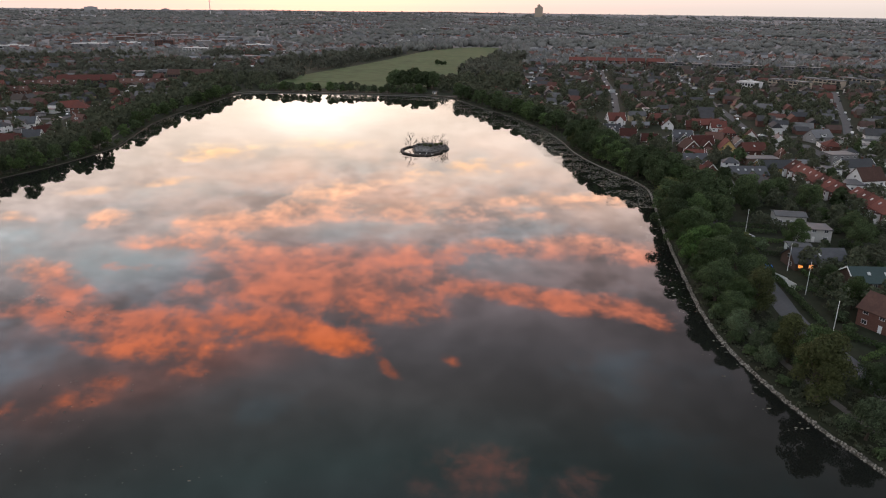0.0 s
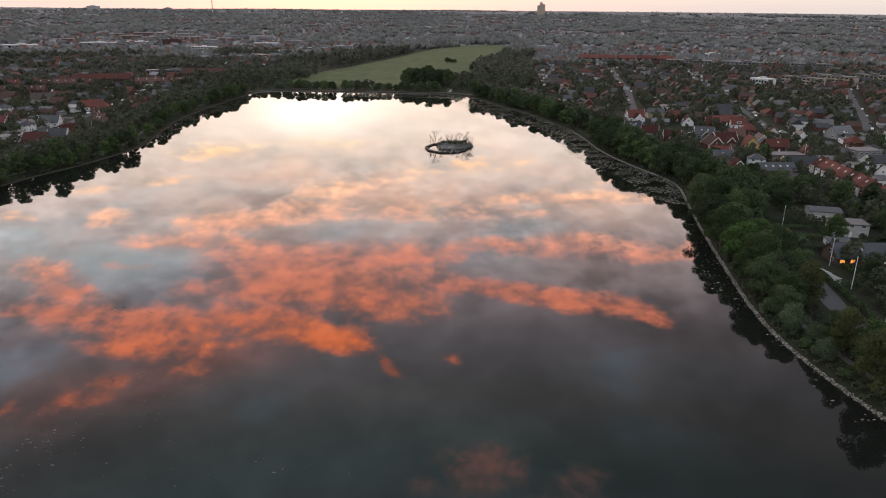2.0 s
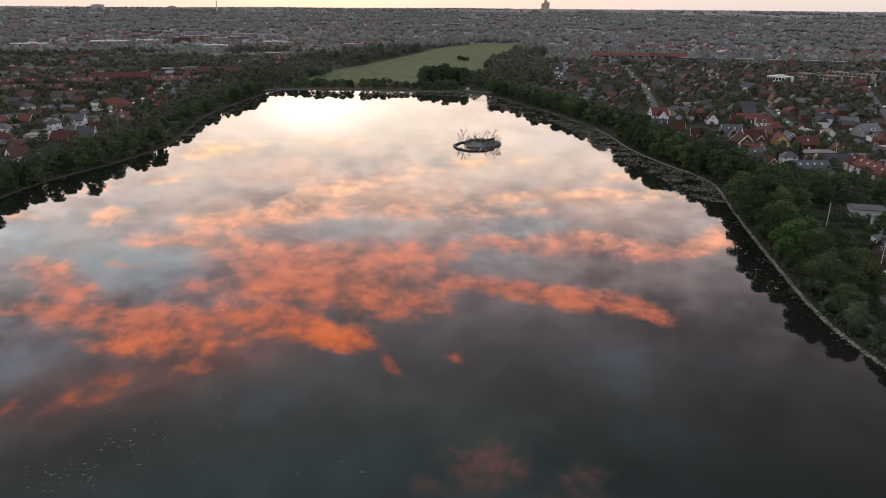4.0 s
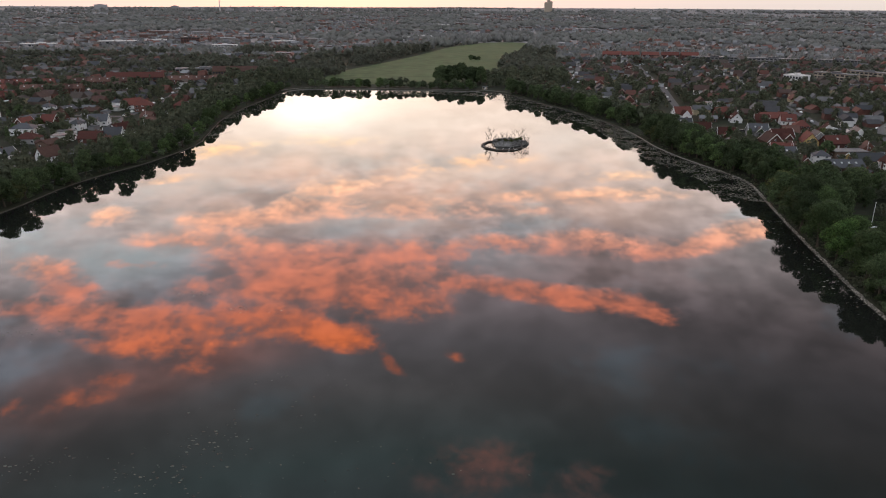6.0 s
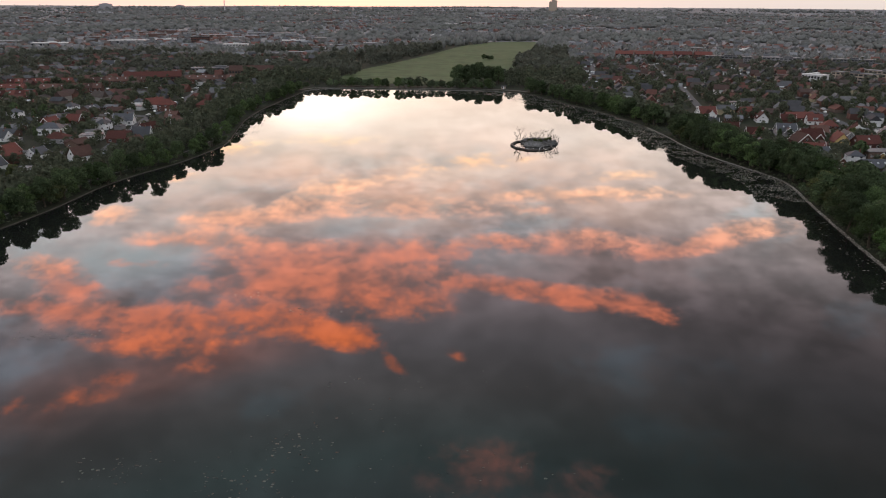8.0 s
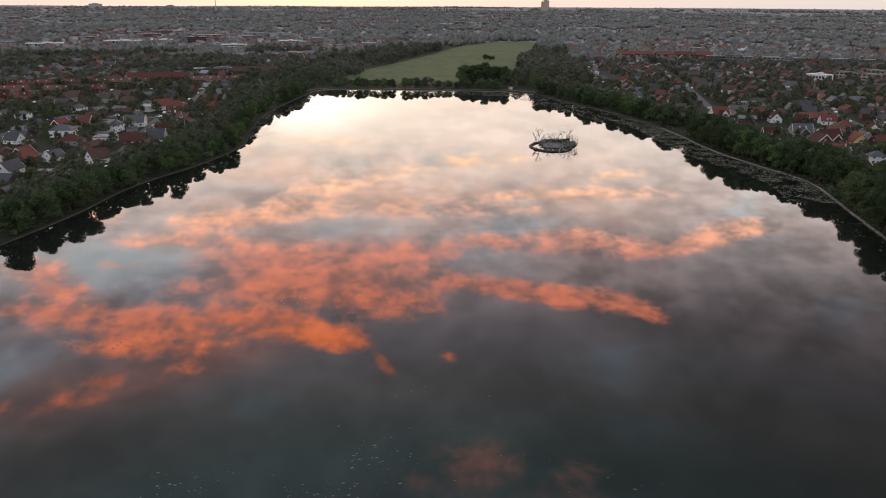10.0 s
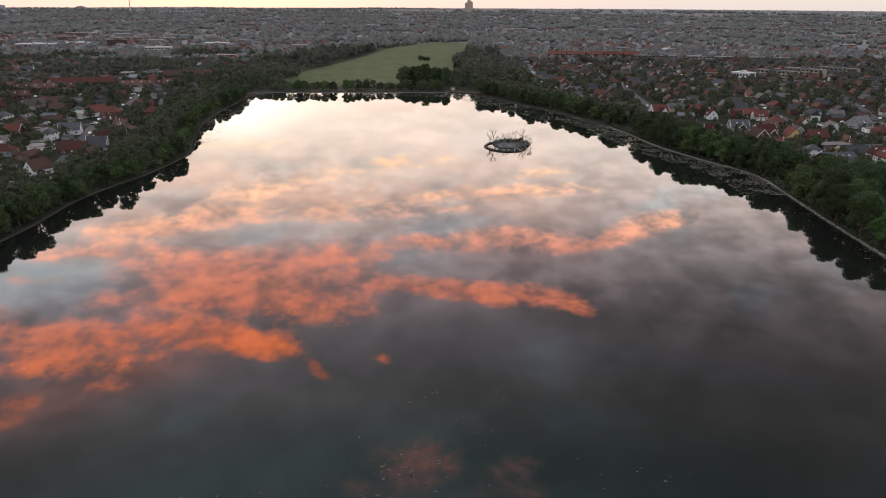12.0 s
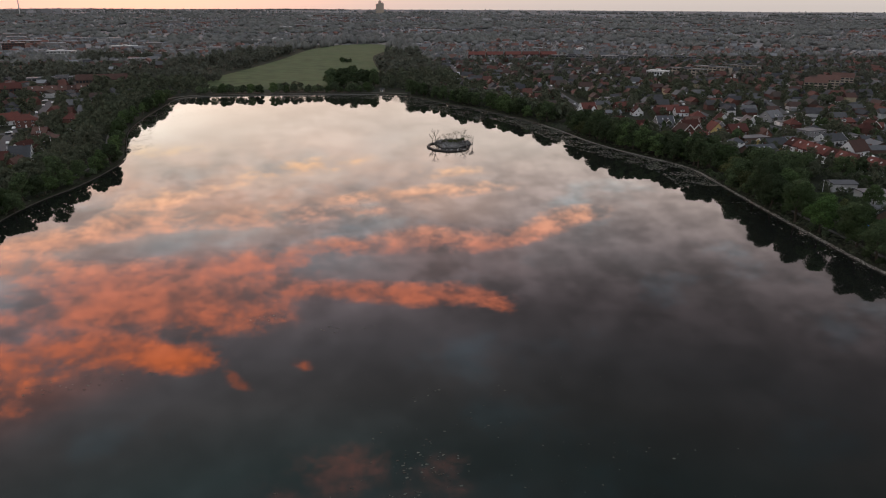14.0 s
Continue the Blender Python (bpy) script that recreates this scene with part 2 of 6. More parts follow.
# ---------------------------------------------------------------- materials
def material(name, base, rough=0.85, vary=0.25, grain=2.0, blotch=0.15, bump=0.0, second=None, island=0.0, each=0.0, metal=0.0, spec=0.3, thin=0.0):
    """A surface with two scales of variation; second is a colour of stains, island and each vary the tone by piece and by object."""
    m = bpy.data.materials.new(name)
    m.use_nodes = True
    t = m.node_tree
    bsdf = t.nodes["Principled BSDF"]
    bsdf.inputs["Roughness"].default_value, bsdf.inputs["Metallic"].default_value = rough, metal
    bsdf.inputs["Specular IOR Level"].default_value = spec
    geo = t.nodes.new("ShaderNodeNewGeometry")

    def noise_of(scale, detail):
        n = t.nodes.new("ShaderNodeTexNoise")
        n.inputs["Scale"].default_value, n.inputs["Detail"].default_value = scale, detail
        t.links.new(geo.outputs["Position"], n.inputs["Vector"])
        return n.outputs[0]

    def mix(fac, a, b, blend):
        n = t.nodes.new("ShaderNodeMix")
        n.data_type, n.blend_type = "RGBA", blend
        for k, v in ((0, fac), (6, a), (7, b)):
            if isinstance(v, float):
                n.inputs[k].default_value = v
            elif isinstance(v, tuple):
                n.inputs[k].default_value = (*v, 1)
            else:
                t.links.new(v, n.inputs[k])
        return n.outputs[2]

    def spread(value, low, high):
        n = t.nodes.new("ShaderNodeMapRange")
        t.links.new(value, n.inputs[0])
        n.inputs[1].default_value, n.inputs[2].default_value = 0.25, 0.75
        n.inputs[3].default_value, n.inputs[4].default_value = low, high
        return n.outputs[0]

    fine, coarse = noise_of(grain, 4), noise_of(blotch, 3)
    colour = mix(1.0, base, spread(fine, 1 - vary, 1 + vary), "MULTIPLY")
    colour = mix(spread(coarse, 0.0, 0.85), colour, second or tuple(c * (1 - vary) for c in base), "MIX")
    if island:
        n = spread(geo.outputs["Random Per Island"], 1 - island, 1 + island)
        colour = mix(1.0, colour, n, "MULTIPLY")
    if each:
        info = t.nodes.new("ShaderNodeObjectInfo")
        colour = mix(1.0, colour, spread(info.outputs["Random"], 1 - each, 1 + each), "MULTIPLY")
    t.links.new(colour, bsdf.inputs["Base Color"])
    if bump:
        b = t.nodes.new("ShaderNodeBump")
        b.inputs["Strength"].default_value, b.inputs["Distance"].default_value = 0.6, bump
        t.links.new(fine, b.inputs["Height"])
        t.links.new(b.outputs[0], bsdf.inputs["Normal"])
    if thin:
        # light also passes through the leaves
        through_leaf = t.nodes.new("ShaderNodeBsdfTranslucent")
        t.links.new(colour, through_leaf.inputs[0])
        blend = t.nodes.new("ShaderNodeMixShader")
        blend.inputs[0].default_value = thin
        t.links.new(bsdf.outputs[0], blend.inputs[1])
        t.links.new(through_leaf.outputs[0], blend.inputs[2])
        t.links.new(blend.outputs[0], t.nodes["Material Output"].inputs[0])
    return m


def palette_material(name, colours, rough=0.85, spec=0.3):
    """One of several colours for each separate piece."""
    m = bpy.data.materials.new(name)
    m.use_nodes = True
    t = m.node_tree
    bsdf = t.nodes["Principled BSDF"]
    bsdf.inputs["Roughness"].default_value, bsdf.inputs["Specular IOR Level"].default_value = rough, spec
    geo = t.nodes.new("ShaderNodeNewGeometry")
    r = t.nodes.new("ShaderNodeValToRGB")
    r.color_ramp.interpolation = "CONSTANT"
    e = r.color_ramp.elements
    e.remove(e[1])
    e[0].position, e[0].color = 0.0, (*colours[0], 1)
    for k, c in enumerate(colours[1:], 1):
        e.new(k / len(colours)).color = (*c, 1)
    t.links.new(geo.outputs["Random Per Island"], r.inputs[0])
    n = t.nodes.new("ShaderNodeTexNoise")
    n.inputs["Scale"].default_value = 0.4
    t.links.new(geo.outputs["Position"], n.inputs["Vector"])
    x = t.nodes.new("ShaderNodeMix")
    x.data_type, x.blend_type = "RGBA", "MULTIPLY"
    x.inputs[0].default_value = 0.5
    t.links.new(r.outputs[0], x.inputs[6])
    t.links.new(n.outputs[0], x.inputs[7])
    t.links.new(x.outputs[2], bsdf.inputs["Base Color"])
    return m


def water_material():
    m = bpy.data.materials.new("still_water")
    m.use_nodes = True
    t = m.node_tree
    bsdf = t.nodes["Principled BSDF"]
    bsdf.inputs["Base Color"].default_value = (0.0095, 0.0104, 0.009, 1)
    bsdf.inputs["Roughness"].default_value, bsdf.inputs["IOR"].default_value = 0.0, 1.333
    geo = t.nodes.new("ShaderNodeNewGeometry")
    stretch = t.nodes.new("ShaderNodeMapping")
    stretch.inputs[3].default_value = (0.25, 0.5, 1.0)
    n = t.nodes.new("ShaderNodeTexNoise")
    n.inputs["Scale"].default_value, n.inputs["Detail"].default_value = 1.0, 3
    t.links.new(geo.outputs["Position"], stretch.inputs[0])
    t.links.new(stretch.outputs[0], n.inputs["Vector"])
    b = t.nodes.new("ShaderNodeBump")
    b.inputs["Strength"].default_value, b.inputs["Distance"].default_value = 0.2, 0.006
    t.links.new(n.outputs[0], b.inputs["Height"])
    t.links.new(b.outputs[0], bsdf.inputs["Normal"])
    return m


def glow_material(name, colour, strength):
    m = bpy.data.materials.new(name)
    m.use_nodes = True
    bsdf = m.node_tree.nodes["Principled BSDF"]
    bsdf.inputs["Base Color"].default_value = (*colour, 1)
    bsdf.inputs["Emission Color"].default_value = (*colour, 1)
    bsdf.inputs["Emission Strength"].default_value = strength
    return m


WATER = water_material()
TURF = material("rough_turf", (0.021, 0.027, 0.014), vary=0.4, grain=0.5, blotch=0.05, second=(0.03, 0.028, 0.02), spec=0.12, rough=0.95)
# ground of the outer rings, its grey lifted to stand for haze
HAZED_GROUND = material("hazed_town_ground", (0.135, 0.132, 0.132), vary=0.3, grain=0.05, blotch=0.003, second=(0.162, 0.157, 0.160), spec=0.3, rough=0.8)
MEADOW = material("meadow_grass", (0.058, 0.084, 0.034), vary=0.45, grain=0.06, blotch=0.016, second=(0.084, 0.100, 0.046), spec=0.15, rough=0.95)
ASPHALT = material("asphalt", (0.072, 0.072, 0.076), vary=0.2, grain=1.5, blotch=0.1)
GRAVEL = material("gravel_path", (0.105, 0.095, 0.084), vary=0.2, grain=2.0, blotch=0.2)
STONE = material("bank_stone", (0.24, 0.22, 0.19), vary=0.45, grain=1.6, blotch=0.25, second=(0.13, 0.118, 0.1), island=0.4)
BARK = material("bark", (0.07, 0.055, 0.04), vary=0.3, grain=3.0, bump=0.03)
DEAD_WOOD = material("bare_dead_wood", (0.10, 0.09, 0.08), vary=0.3, grain=3.0)
TIMBER = material("wet_dark_timber", (0.075, 0.062, 0.054), vary=0.3, grain=2.0)
GUANO = material("whitened_earth", (0.2, 0.19, 0.18), vary=0.6, grain=1.4, blotch=0.25, second=(0.07, 0.065, 0.06), bump=0.15)
FLOAT_WHITE = material("bleached_driftwood", (0.75, 0.73, 0.70), vary=0.2)
LEAF_DARK = material("dark_leaves", (0.064, 0.091, 0.041), vary=0.25, grain=0.8, blotch=0.12, island=0.3, each=0.3, second=(0.058, 0.078, 0.036), spec=0.2, thin=0.42)
LEAF_MID = material("green_leaves", (0.080, 0.119, 0.045), vary=0.25, grain=0.8, blotch=0.12, island=0.3, each=0.3, spec=0.2, thin=0.42)
LEAF_OLIVE = material("olive_leaves", (0.106, 0.120, 0.047), vary=0.25, grain=0.8, blotch=0.12, island=0.3, each=0.25, spec=0.2, thin=0.42)
LEAF_BRIGHT = material("fresh_green_leaves", (0.088, 0.152, 0.045), vary=0.3, grain=0.8, blotch=0.12, island=0.4, spec=0.2, thin=0.42)
BANK_EDGE = material("bank_concrete", (0.15, 0.142, 0.125), vary=0.3, grain=1.0, blotch=0.1)
SOIL = material("dark_bank_soil", (0.06, 0.055, 0.042), vary=0.4, grain=1.5, blotch=0.3)
LEAF_GREY = material("grey_willow_leaves", (0.104, 0.136, 0.074), vary=0.25, grain=0.8, blotch=0.12, island=0.4, each=0.25, spec=0.2, thin=0.42)
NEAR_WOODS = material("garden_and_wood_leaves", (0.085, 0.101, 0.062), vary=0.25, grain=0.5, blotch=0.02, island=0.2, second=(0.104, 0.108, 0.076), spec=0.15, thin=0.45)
# leaves paler and greyer with distance: haze is put into these two colours
HAZED_FRINGE = material("hazed_fringe_leaves", (0.112, 0.120, 0.090), vary=0.2, grain=0.3, blotch=0.01, island=0.15, second=(0.126, 0.128, 0.104), spec=0.1, thin=0.45)
HAZED_WOODS = material("hazed_mixed_woods", (0.166, 0.17, 0.15), vary=0.15, grain=0.1, blotch=0.004, island=0.14, second=(0.195, 0.188, 0.184), spec=0.1, thin=0.3)
RED_TILE = material("red_roof_tiles", (0.105, 0.036, 0.028), vary=0.25, grain=1.5, blotch=0.3, each=0.45, second=(0.082, 0.034, 0.028), spec=0.15, rough=0.85)
BROWN_TILE = material("brown_roof_tiles", (0.10, 0.055, 0.044), vary=0.25, grain=1.5, blotch=0.3, each=0.3, spec=0.15, rough=0.85)
SLATE = material("dark_roof_slate", (0.055, 0.055, 0.06), vary=0.25, grain=1.5, blotch=0.3, each=0.3, rough=0.6)
GREY_ROOF = material("grey_cement_roof", (0.12, 0.118, 0.122), vary=0.2, grain=1.0, blotch=0.3, each=0.25, spec=0.35, rough=0.65)
FELT = material("flat_roof_felt", (0.07, 0.07, 0.075), vary=0.2, grain=1.0, blotch=0.2, each=0.2, spec=0.4, rough=0.55)
BRICK = material("red_brick", (0.13, 0.062, 0.047), vary=0.25, grain=2.5, blotch=0.3, each=0.2)
BROWN_BRICK = material("brown_brick", (0.13, 0.085, 0.065), vary=0.25, grain=2.5, blotch=0.3, each=0.15)
RENDER_WHITE = material("white_rendered_wall", (0.72, 0.71, 0.70), vary=0.08, grain=1.0, blotch=0.3, each=0.08)
RENDER_PALE = material("pale_grey_rendered_wall", (0.44, 0.43, 0.41), vary=0.1, grain=1.0, blotch=0.3)
RENDER_YELLOW = material("yellow_rendered_wall", (0.50, 0.36, 0.15), vary=0.1, grain=1.0, blotch=0.3)
RENDER_BEIGE = material("beige_rendered_wall", (0.34, 0.28, 0.22), vary=0.1, grain=1.0, blotch=0.3)
RENDER_GREY = material("grey_rendered_wall", (0.26, 0.25, 0.25), vary=0.15, grain=1.0, blotch=0.3, each=0.2)
WHITE_PAINT = material("white_paint", (0.78, 0.77, 0.75), vary=0.05, rough=0.5)
GLASS = material("window_glass", (0.03, 0.035, 0.04), vary=0.1, rough=0.08, spec=0.7)
LIT_GLASS = glow_material("lit_window", (1.0, 0.33, 0.06), 1.3)
BLUE_CLOTH = material("blue_cover", (0.02, 0.16, 0.55), vary=0.1)
GREEN_METAL = material("dark_green_sheet_roof", (0.03, 0.05, 0.048), vary=0.2, rough=0.5)
ALUMINIUM = material("grey_painted_steel", (0.45, 0.45, 0.44), vary=0.1, rough=0.4)
PAD = material("floating_weed", (0.16, 0.15, 0.115), vary=0.3, grain=1.0, island=0.6, rough=0.7)
SCUM = material("drowned_weed", (0.055, 0.06, 0.048), vary=0.3, grain=1.0, island=0.6, rough=0.6)
PALE_CONCRETE = material("pale_concrete", (0.55, 0.53, 0.51), vary=0.12, grain=0.6, blotch=0.1)
TYRE = material("tyre_rubber", (0.02, 0.02, 0.02), vary=0.1)


# ---------------------------------------------------------------- mesh helpers
def mesh_of(name, bm, mats):
    me = bpy.data.meshes.new(name)
    bm.to_mesh(me)
    bm.free()
    for m in mats if isinstance(mats, (list, tuple)) else [mats]:
        me.materials.append(m)
    return me


def arrays_mesh(name, verts, faces, mats, slots=None):
    """A mesh from arrays of corners and of four-cornered faces."""
    me = bpy.data.meshes.new(name)
    verts, faces = np.asarray(verts, dtype=np.float32), np.asarray(faces, dtype=np.int32)
    n, k = len(faces), faces.shape[1]
    me.vertices.add(len(verts))
    me.vertices.foreach_set("co", verts.ravel())
    me.loops.add(n * k)
    me.loops.foreach_set("vertex_index", faces.ravel())
    me.polygons.add(n)
    me.polygons.foreach_set("loop_start", np.arange(n, dtype=np.int32) * k)
    for m in mats if isinstance(mats, (list, tuple)) else [mats]:
        me.materials.append(m)
    me.polygons.foreach_set("use_smooth", np.zeros(n, dtype=bool))
    if slots is not None:
        me.polygons.foreach_set("material_index", np.asarray(slots, dtype=np.int32))
    me.update(calc_edges=True)
    me.validate()
    return me


def part(name, bm, mats, parent=None, label=""):
    ob = new(name, mesh_of(name, bm, mats))
    ob.parent = parent
    return tagged(ob, label)


def box(bm, x0, x1, y0, y1, z0, z1, slot=0):
    v = [bm.verts.new(p) for p in ((x0, y0, z0), (x1, y0, z0), (x1, y1, z0), (x0, y1, z0), (x0, y0, z1), (x1, y0, z1), (x1, y1, z1), (x0, y1, z1))]
    for f in ((3, 2, 1, 0), (4, 5, 6, 7), (0, 1, 5, 4), (1, 2, 6, 5), (2, 3, 7, 6), (3, 0, 4, 7)):
        bm.faces.new([v[i] for i in f]).material_index = slot
    return v


def prism(bm, outline, y0, y1, slot=0):
    """An outline of (x, z), counter-clockwise seen from -y, pushed from y0 to y1."""
    a = [bm.verts.new((x, y0, z)) for x, z in outline]
    b = [bm.verts.new((x, y1, z)) for x, z in outline]
    bm.faces.new(a).material_index = slot
    bm.faces.new(b[::-1]).material_index = slot
    for i in range(len(a)):
        j = (i + 1) % len(a)
        bm.faces.new((a[j], a[i], b[i], b[j])).material_index = slot


def limb(bm, p, q, r0, r1, sides=6):
    """A tapered round piece from p to q."""
    p, q = Vector(p), Vector(q)
    turn = (q - p).to_track_quat("Z", "Y")
    rings = []
    for c, r in ((p, r0), (q, r1)):
        rings.append([bm.verts.new(c + turn @ Vector((r * math.cos(a), r * math.sin(a), 0))) for a in [2 * math.pi * i / sides for i in range(sides)]])
    for i in range(sides):
        j = (i + 1) % sides
        bm.faces.new((rings[0][i], rings[0][j], rings[1][j], rings[1][i]))
    bm.faces.new(rings[1])
    bm.faces.new(rings[0][::-1])


# ---------------------------------------------------------------- the lie of the land
def rise(x, y):
    """Height of the land: flat round the lake, swelling gently to the skyline."""
    d = math.hypot(x, y)
    if d < 1500:
        return 0.7
    low = 0.7 + 24.0 * min(1.0, (d - 1500) / 3000)
    far = max(0.0, min(1.0, (d - 4450) / 430))
    return low + 24.0 * far + 5.0 * far * noise.noise((x * 0.0012, y * 0.0012, 0))


SHORE_EAST = [(140, -160), (118, -60), (104, 30), (92, 90), (86, 111), (81, 126), (77, 145), (75, 165), (76, 185), (79, 210), (82.5, 236), (86, 260), (90.5, 288), (94.5, 312), (94.5, 326),
              (90, 345), (80.5, 375), (74.5, 405), (72, 438), (68, 470), (59, 505), (45, 546), (28, 583), (15, 615), (0, 650)]
SHORE_NORTH = [(-22, 663), (-60, 666), (-109, 669), (-150, 670), (-188, 669), (-201, 651)]
SHORE_WEST = [(-204.5, 592), (-207.5, 535), (-206, 490), (-200, 452), (-195, 425), (-190.5, 397), (-194, 366), (-199.5, 342), (-208, 318), (-213, 294), (-215, 262), (-221.5, 225), (-236, 150), (-236, 40), (-200, -90), (-100, -190), (40, -210)]


def smoothed(points, step, closed=False):
    """Points along a soft line through the given ones."""
    p = [Vector(q) for q in points]
    n, out = len(p), []
    for i in range(n if closed else n - 1):
        a, b, c, d = (p[(i + k) % n] if closed else p[max(0, min(n - 1, i + k))] for k in (-1, 0, 1, 2))
        m = max(1, round((c - b).length / step))
        for j in range(m):
            t = j / m
            out.append(0.5 * (2 * b + (c - a) * t + (2 * a - 5 * b + 4 * c - d) * t * t + (3 * b - a - 3 * c + d) * t ** 3))
    return out if closed else out + [p[-1]]


SHORE = smoothed(SHORE_EAST + SHORE_NORTH + SHORE_WEST, 6.0, True)


def outward(points, closed=True):
    """The unit way off the lake at each point of a line that runs with the lake at its left."""
    out, n = [], len(points)
    for i in range(n):
        a, b = (points[i - 1], points[(i + 1) % n]) if closed else (points[max(0, i - 1)], points[min(n - 1, i + 1)])
        d = (b - a).normalized()
        out.append(Vector((d.y, -d.x)))
    return out


SHORE_OUT = outward(SHORE)
SHORE_ARRAY = np.array([tuple(p) for p in SHORE])


def lake_gap(x, y):
    """Metres from the shore: positive on land, negative on the lake."""
    d = np.hypot(SHORE_ARRAY[:, 0] - x, SHORE_ARRAY[:, 1] - y)
    i = int(d.argmin())
    side = (x - SHORE[i].x) * SHORE_OUT[i].x + (y - SHORE[i].y) * SHORE_OUT[i].y
    return float(d[i]) if side > 0 else -float(d[i])


def ground_sheet():
    centre = Vector((-60, 300))
    rings = [[(p.x, p.y, -0.9) for p in SHORE]]
    rings.append([(p.x + 1.5 * o.x, p.y + 1.5 * o.y, 0.5) for p, o in zip(SHORE, SHORE_OUT)])
    rings.append([(p.x + 4 * o.x, p.y + 4 * o.y, 0.7) for p, o in zip(SHORE, SHORE_OUT)])
    for reach in (700, 1100, 1500, 1800, 2200, 2700, 3200, 3700, 4200, 4500, 4600, 4700, 4800, 4900):
        ring = []
        for p in SHORE:
            d = (p - centre).normalized()
            b = d.dot(centre)
            k = -b + math.sqrt(b * b - centre.length_squared + reach * reach)
            q = centre + d * k
            ring.append((q.x, q.y, rise(q.x, q.y)))
        rings.append(ring)
    n = len(SHORE)
    verts = [v for ring in rings for v in ring]
    faces = [(r * n + i, (r + 1) * n + i, (r + 1) * n + (i + 1) % n, r * n + (i + 1) % n) for r in range(len(rings) - 1) for i in range(n)]
    tagged(new("ground", arrays_mesh("ground", verts, faces, [TURF, HAZED_GROUND], [int(r > 4) for r in range(len(rings) - 1) for i in range(n)])), "dark grassy ground, haze-paled town ground farther out, reaching the skyline", "ground", kind="structure")
    bm = bmesh.new()
    bm.faces.new([bm.verts.new((p.x + 0.9 * o.x, p.y + 0.9 * o.y, 0)) for p, o in zip(SHORE, SHORE_OUT)])
    bmesh.ops.triangulate(bm, faces=bm.faces)
    tagged(new("water", mesh_of("water", bm, WATER)), "still lake water mirroring the sunset sky", "lake", kind="structure")


ground_sheet()


def ribbon(name, points, width, z, mat, label, category, thick=0.12, kind="structure"):
    """A flat strip of road or path along a line, with its edge as a low step."""
    pts = smoothed(points, 8.0)
    outs = outward(pts, False)
    verts, faces = [], []
    for p, o in zip(pts, outs):
        h = rise(p.x, p.y)
        for side, zz in ((-0.5, h - 0.3), (-0.5, h + z), (0.5, h + z), (0.5, h - 0.3)):
            q = p + o * width * side
            verts.append((q.x, q.y, zz))
    for i in range(len(pts) - 1):
        for k in range(3):
            faces.append((i * 4 + k, i * 4 + k + 1, i * 4 + k + 5, i * 4 + k + 4))
    return tagged(new(name, arrays_mesh(name, verts, faces, mat)), label, category, kind=kind)


def offset_line(first, last, away):
    """The shore line between two of its given corners, moved inland."""
    pts = smoothed((SHORE_EAST + SHORE_NORTH + SHORE_WEST)[first:last], 14.0)
    return [(p.x + away * o.x, p.y + away * o.y) for p, o in zip(pts, outward(pts, False))]


E_LAST, N_LAST = len(SHORE_EAST), len(SHORE_EAST) + len(SHORE_NORTH)
ribbon("lake_path", offset_line(1, 12, 9.5), 1.8, 0.05, GRAVEL, "pale gravel footpath along the wooded bank", "path")
ribbon("lake_path", offset_line(E_LAST - 1, N_LAST, 7.0), 3.0, 0.05, GRAVEL, "pale gravel footpath below the meadow", "path")
ribbon("lake_path", offset_line(N_LAST - 1, N_LAST + 14, 11.0), 1.1, 0.05, GRAVEL, "pale gravel footpath along the wooded bank", "path")
ribbon("lake_road", [(112, 20), (105, 100), (101, 150), (99, 175), (102, 200), (106, 250), (116, 300), (119, 345), (108, 390), (96, 440)], 6.0, 0.04, ASPHALT, "grey asphalt road behind the lakeside trees", "road")
STREETS = [((74, 729), (95, 846), (118, 975)), ((118, 480), (128, 542), (146, 640), (159, 713), (178, 860), (196, 975)), ((198, 440), (219, 560), (243, 700), (265, 830), (290, 980)),
           ((270, 480), (300, 542), (330, 610), (356, 666), (395, 750)), ((60, 980), (200, 975), (290, 985), (520, 1020)), ((128, 452), (180, 471), (262, 470), (360, 520), (520, 600)),
           ((205, 230), (208, 300), (214, 380), (222, 440)), ((-240, 330), (-262, 430), (-276, 492), (-283, 563), (-300, 660)), ((-330, 300), (-345, 430), (-365, 560), (-385, 680)),
           ((-300, 660), (-420, 640), (-560, 610)), ((-254, 365), (-340, 372), (-440, 378)), ((-276, 492), (-370, 500), (-500, 505))]
for line in STREETS:
    ribbon("street", line, 5.8, 0.05, ASPHALT, "grey asphalt street between gardens", "street")


def slab_region(name, outline, z, mat, label, category):
    pts = smoothed(outline, 30.0, True)
    bm = bmesh.new()
    f = bm.faces.new([bm.verts.new((p.x, p.y, 0.5)) for p in pts])
    if f.normal.z < 0:
        f.normal_flip()
    top = bmesh.ops.extrude_face_region(bm, geom=[f])
    for v in top["geom"]:
        if isinstance(v, bmesh.types.BMVert):
            v.co.z = rise(v.co.x, v.co.y) + z
    bmesh.ops.recalc_face_normals(bm, faces=bm.faces)
    bmesh.ops.triangulate(bm, faces=bm.faces)
    return tagged(new(name, mesh_of(name, bm, mat)), label, category, kind="structure")


slab_region("meadow", [(-178, 730), (-185, 830), (-150, 960), (-112, 1110), (-60, 1350), (10, 1500), (85, 1510), (104, 1420), (60, 1260), (30, 1150), (12, 960), (0, 800), (-30, 740), (-100, 715)], 0.15, MEADOW,
            "open green meadow between dark woods", "meadow")


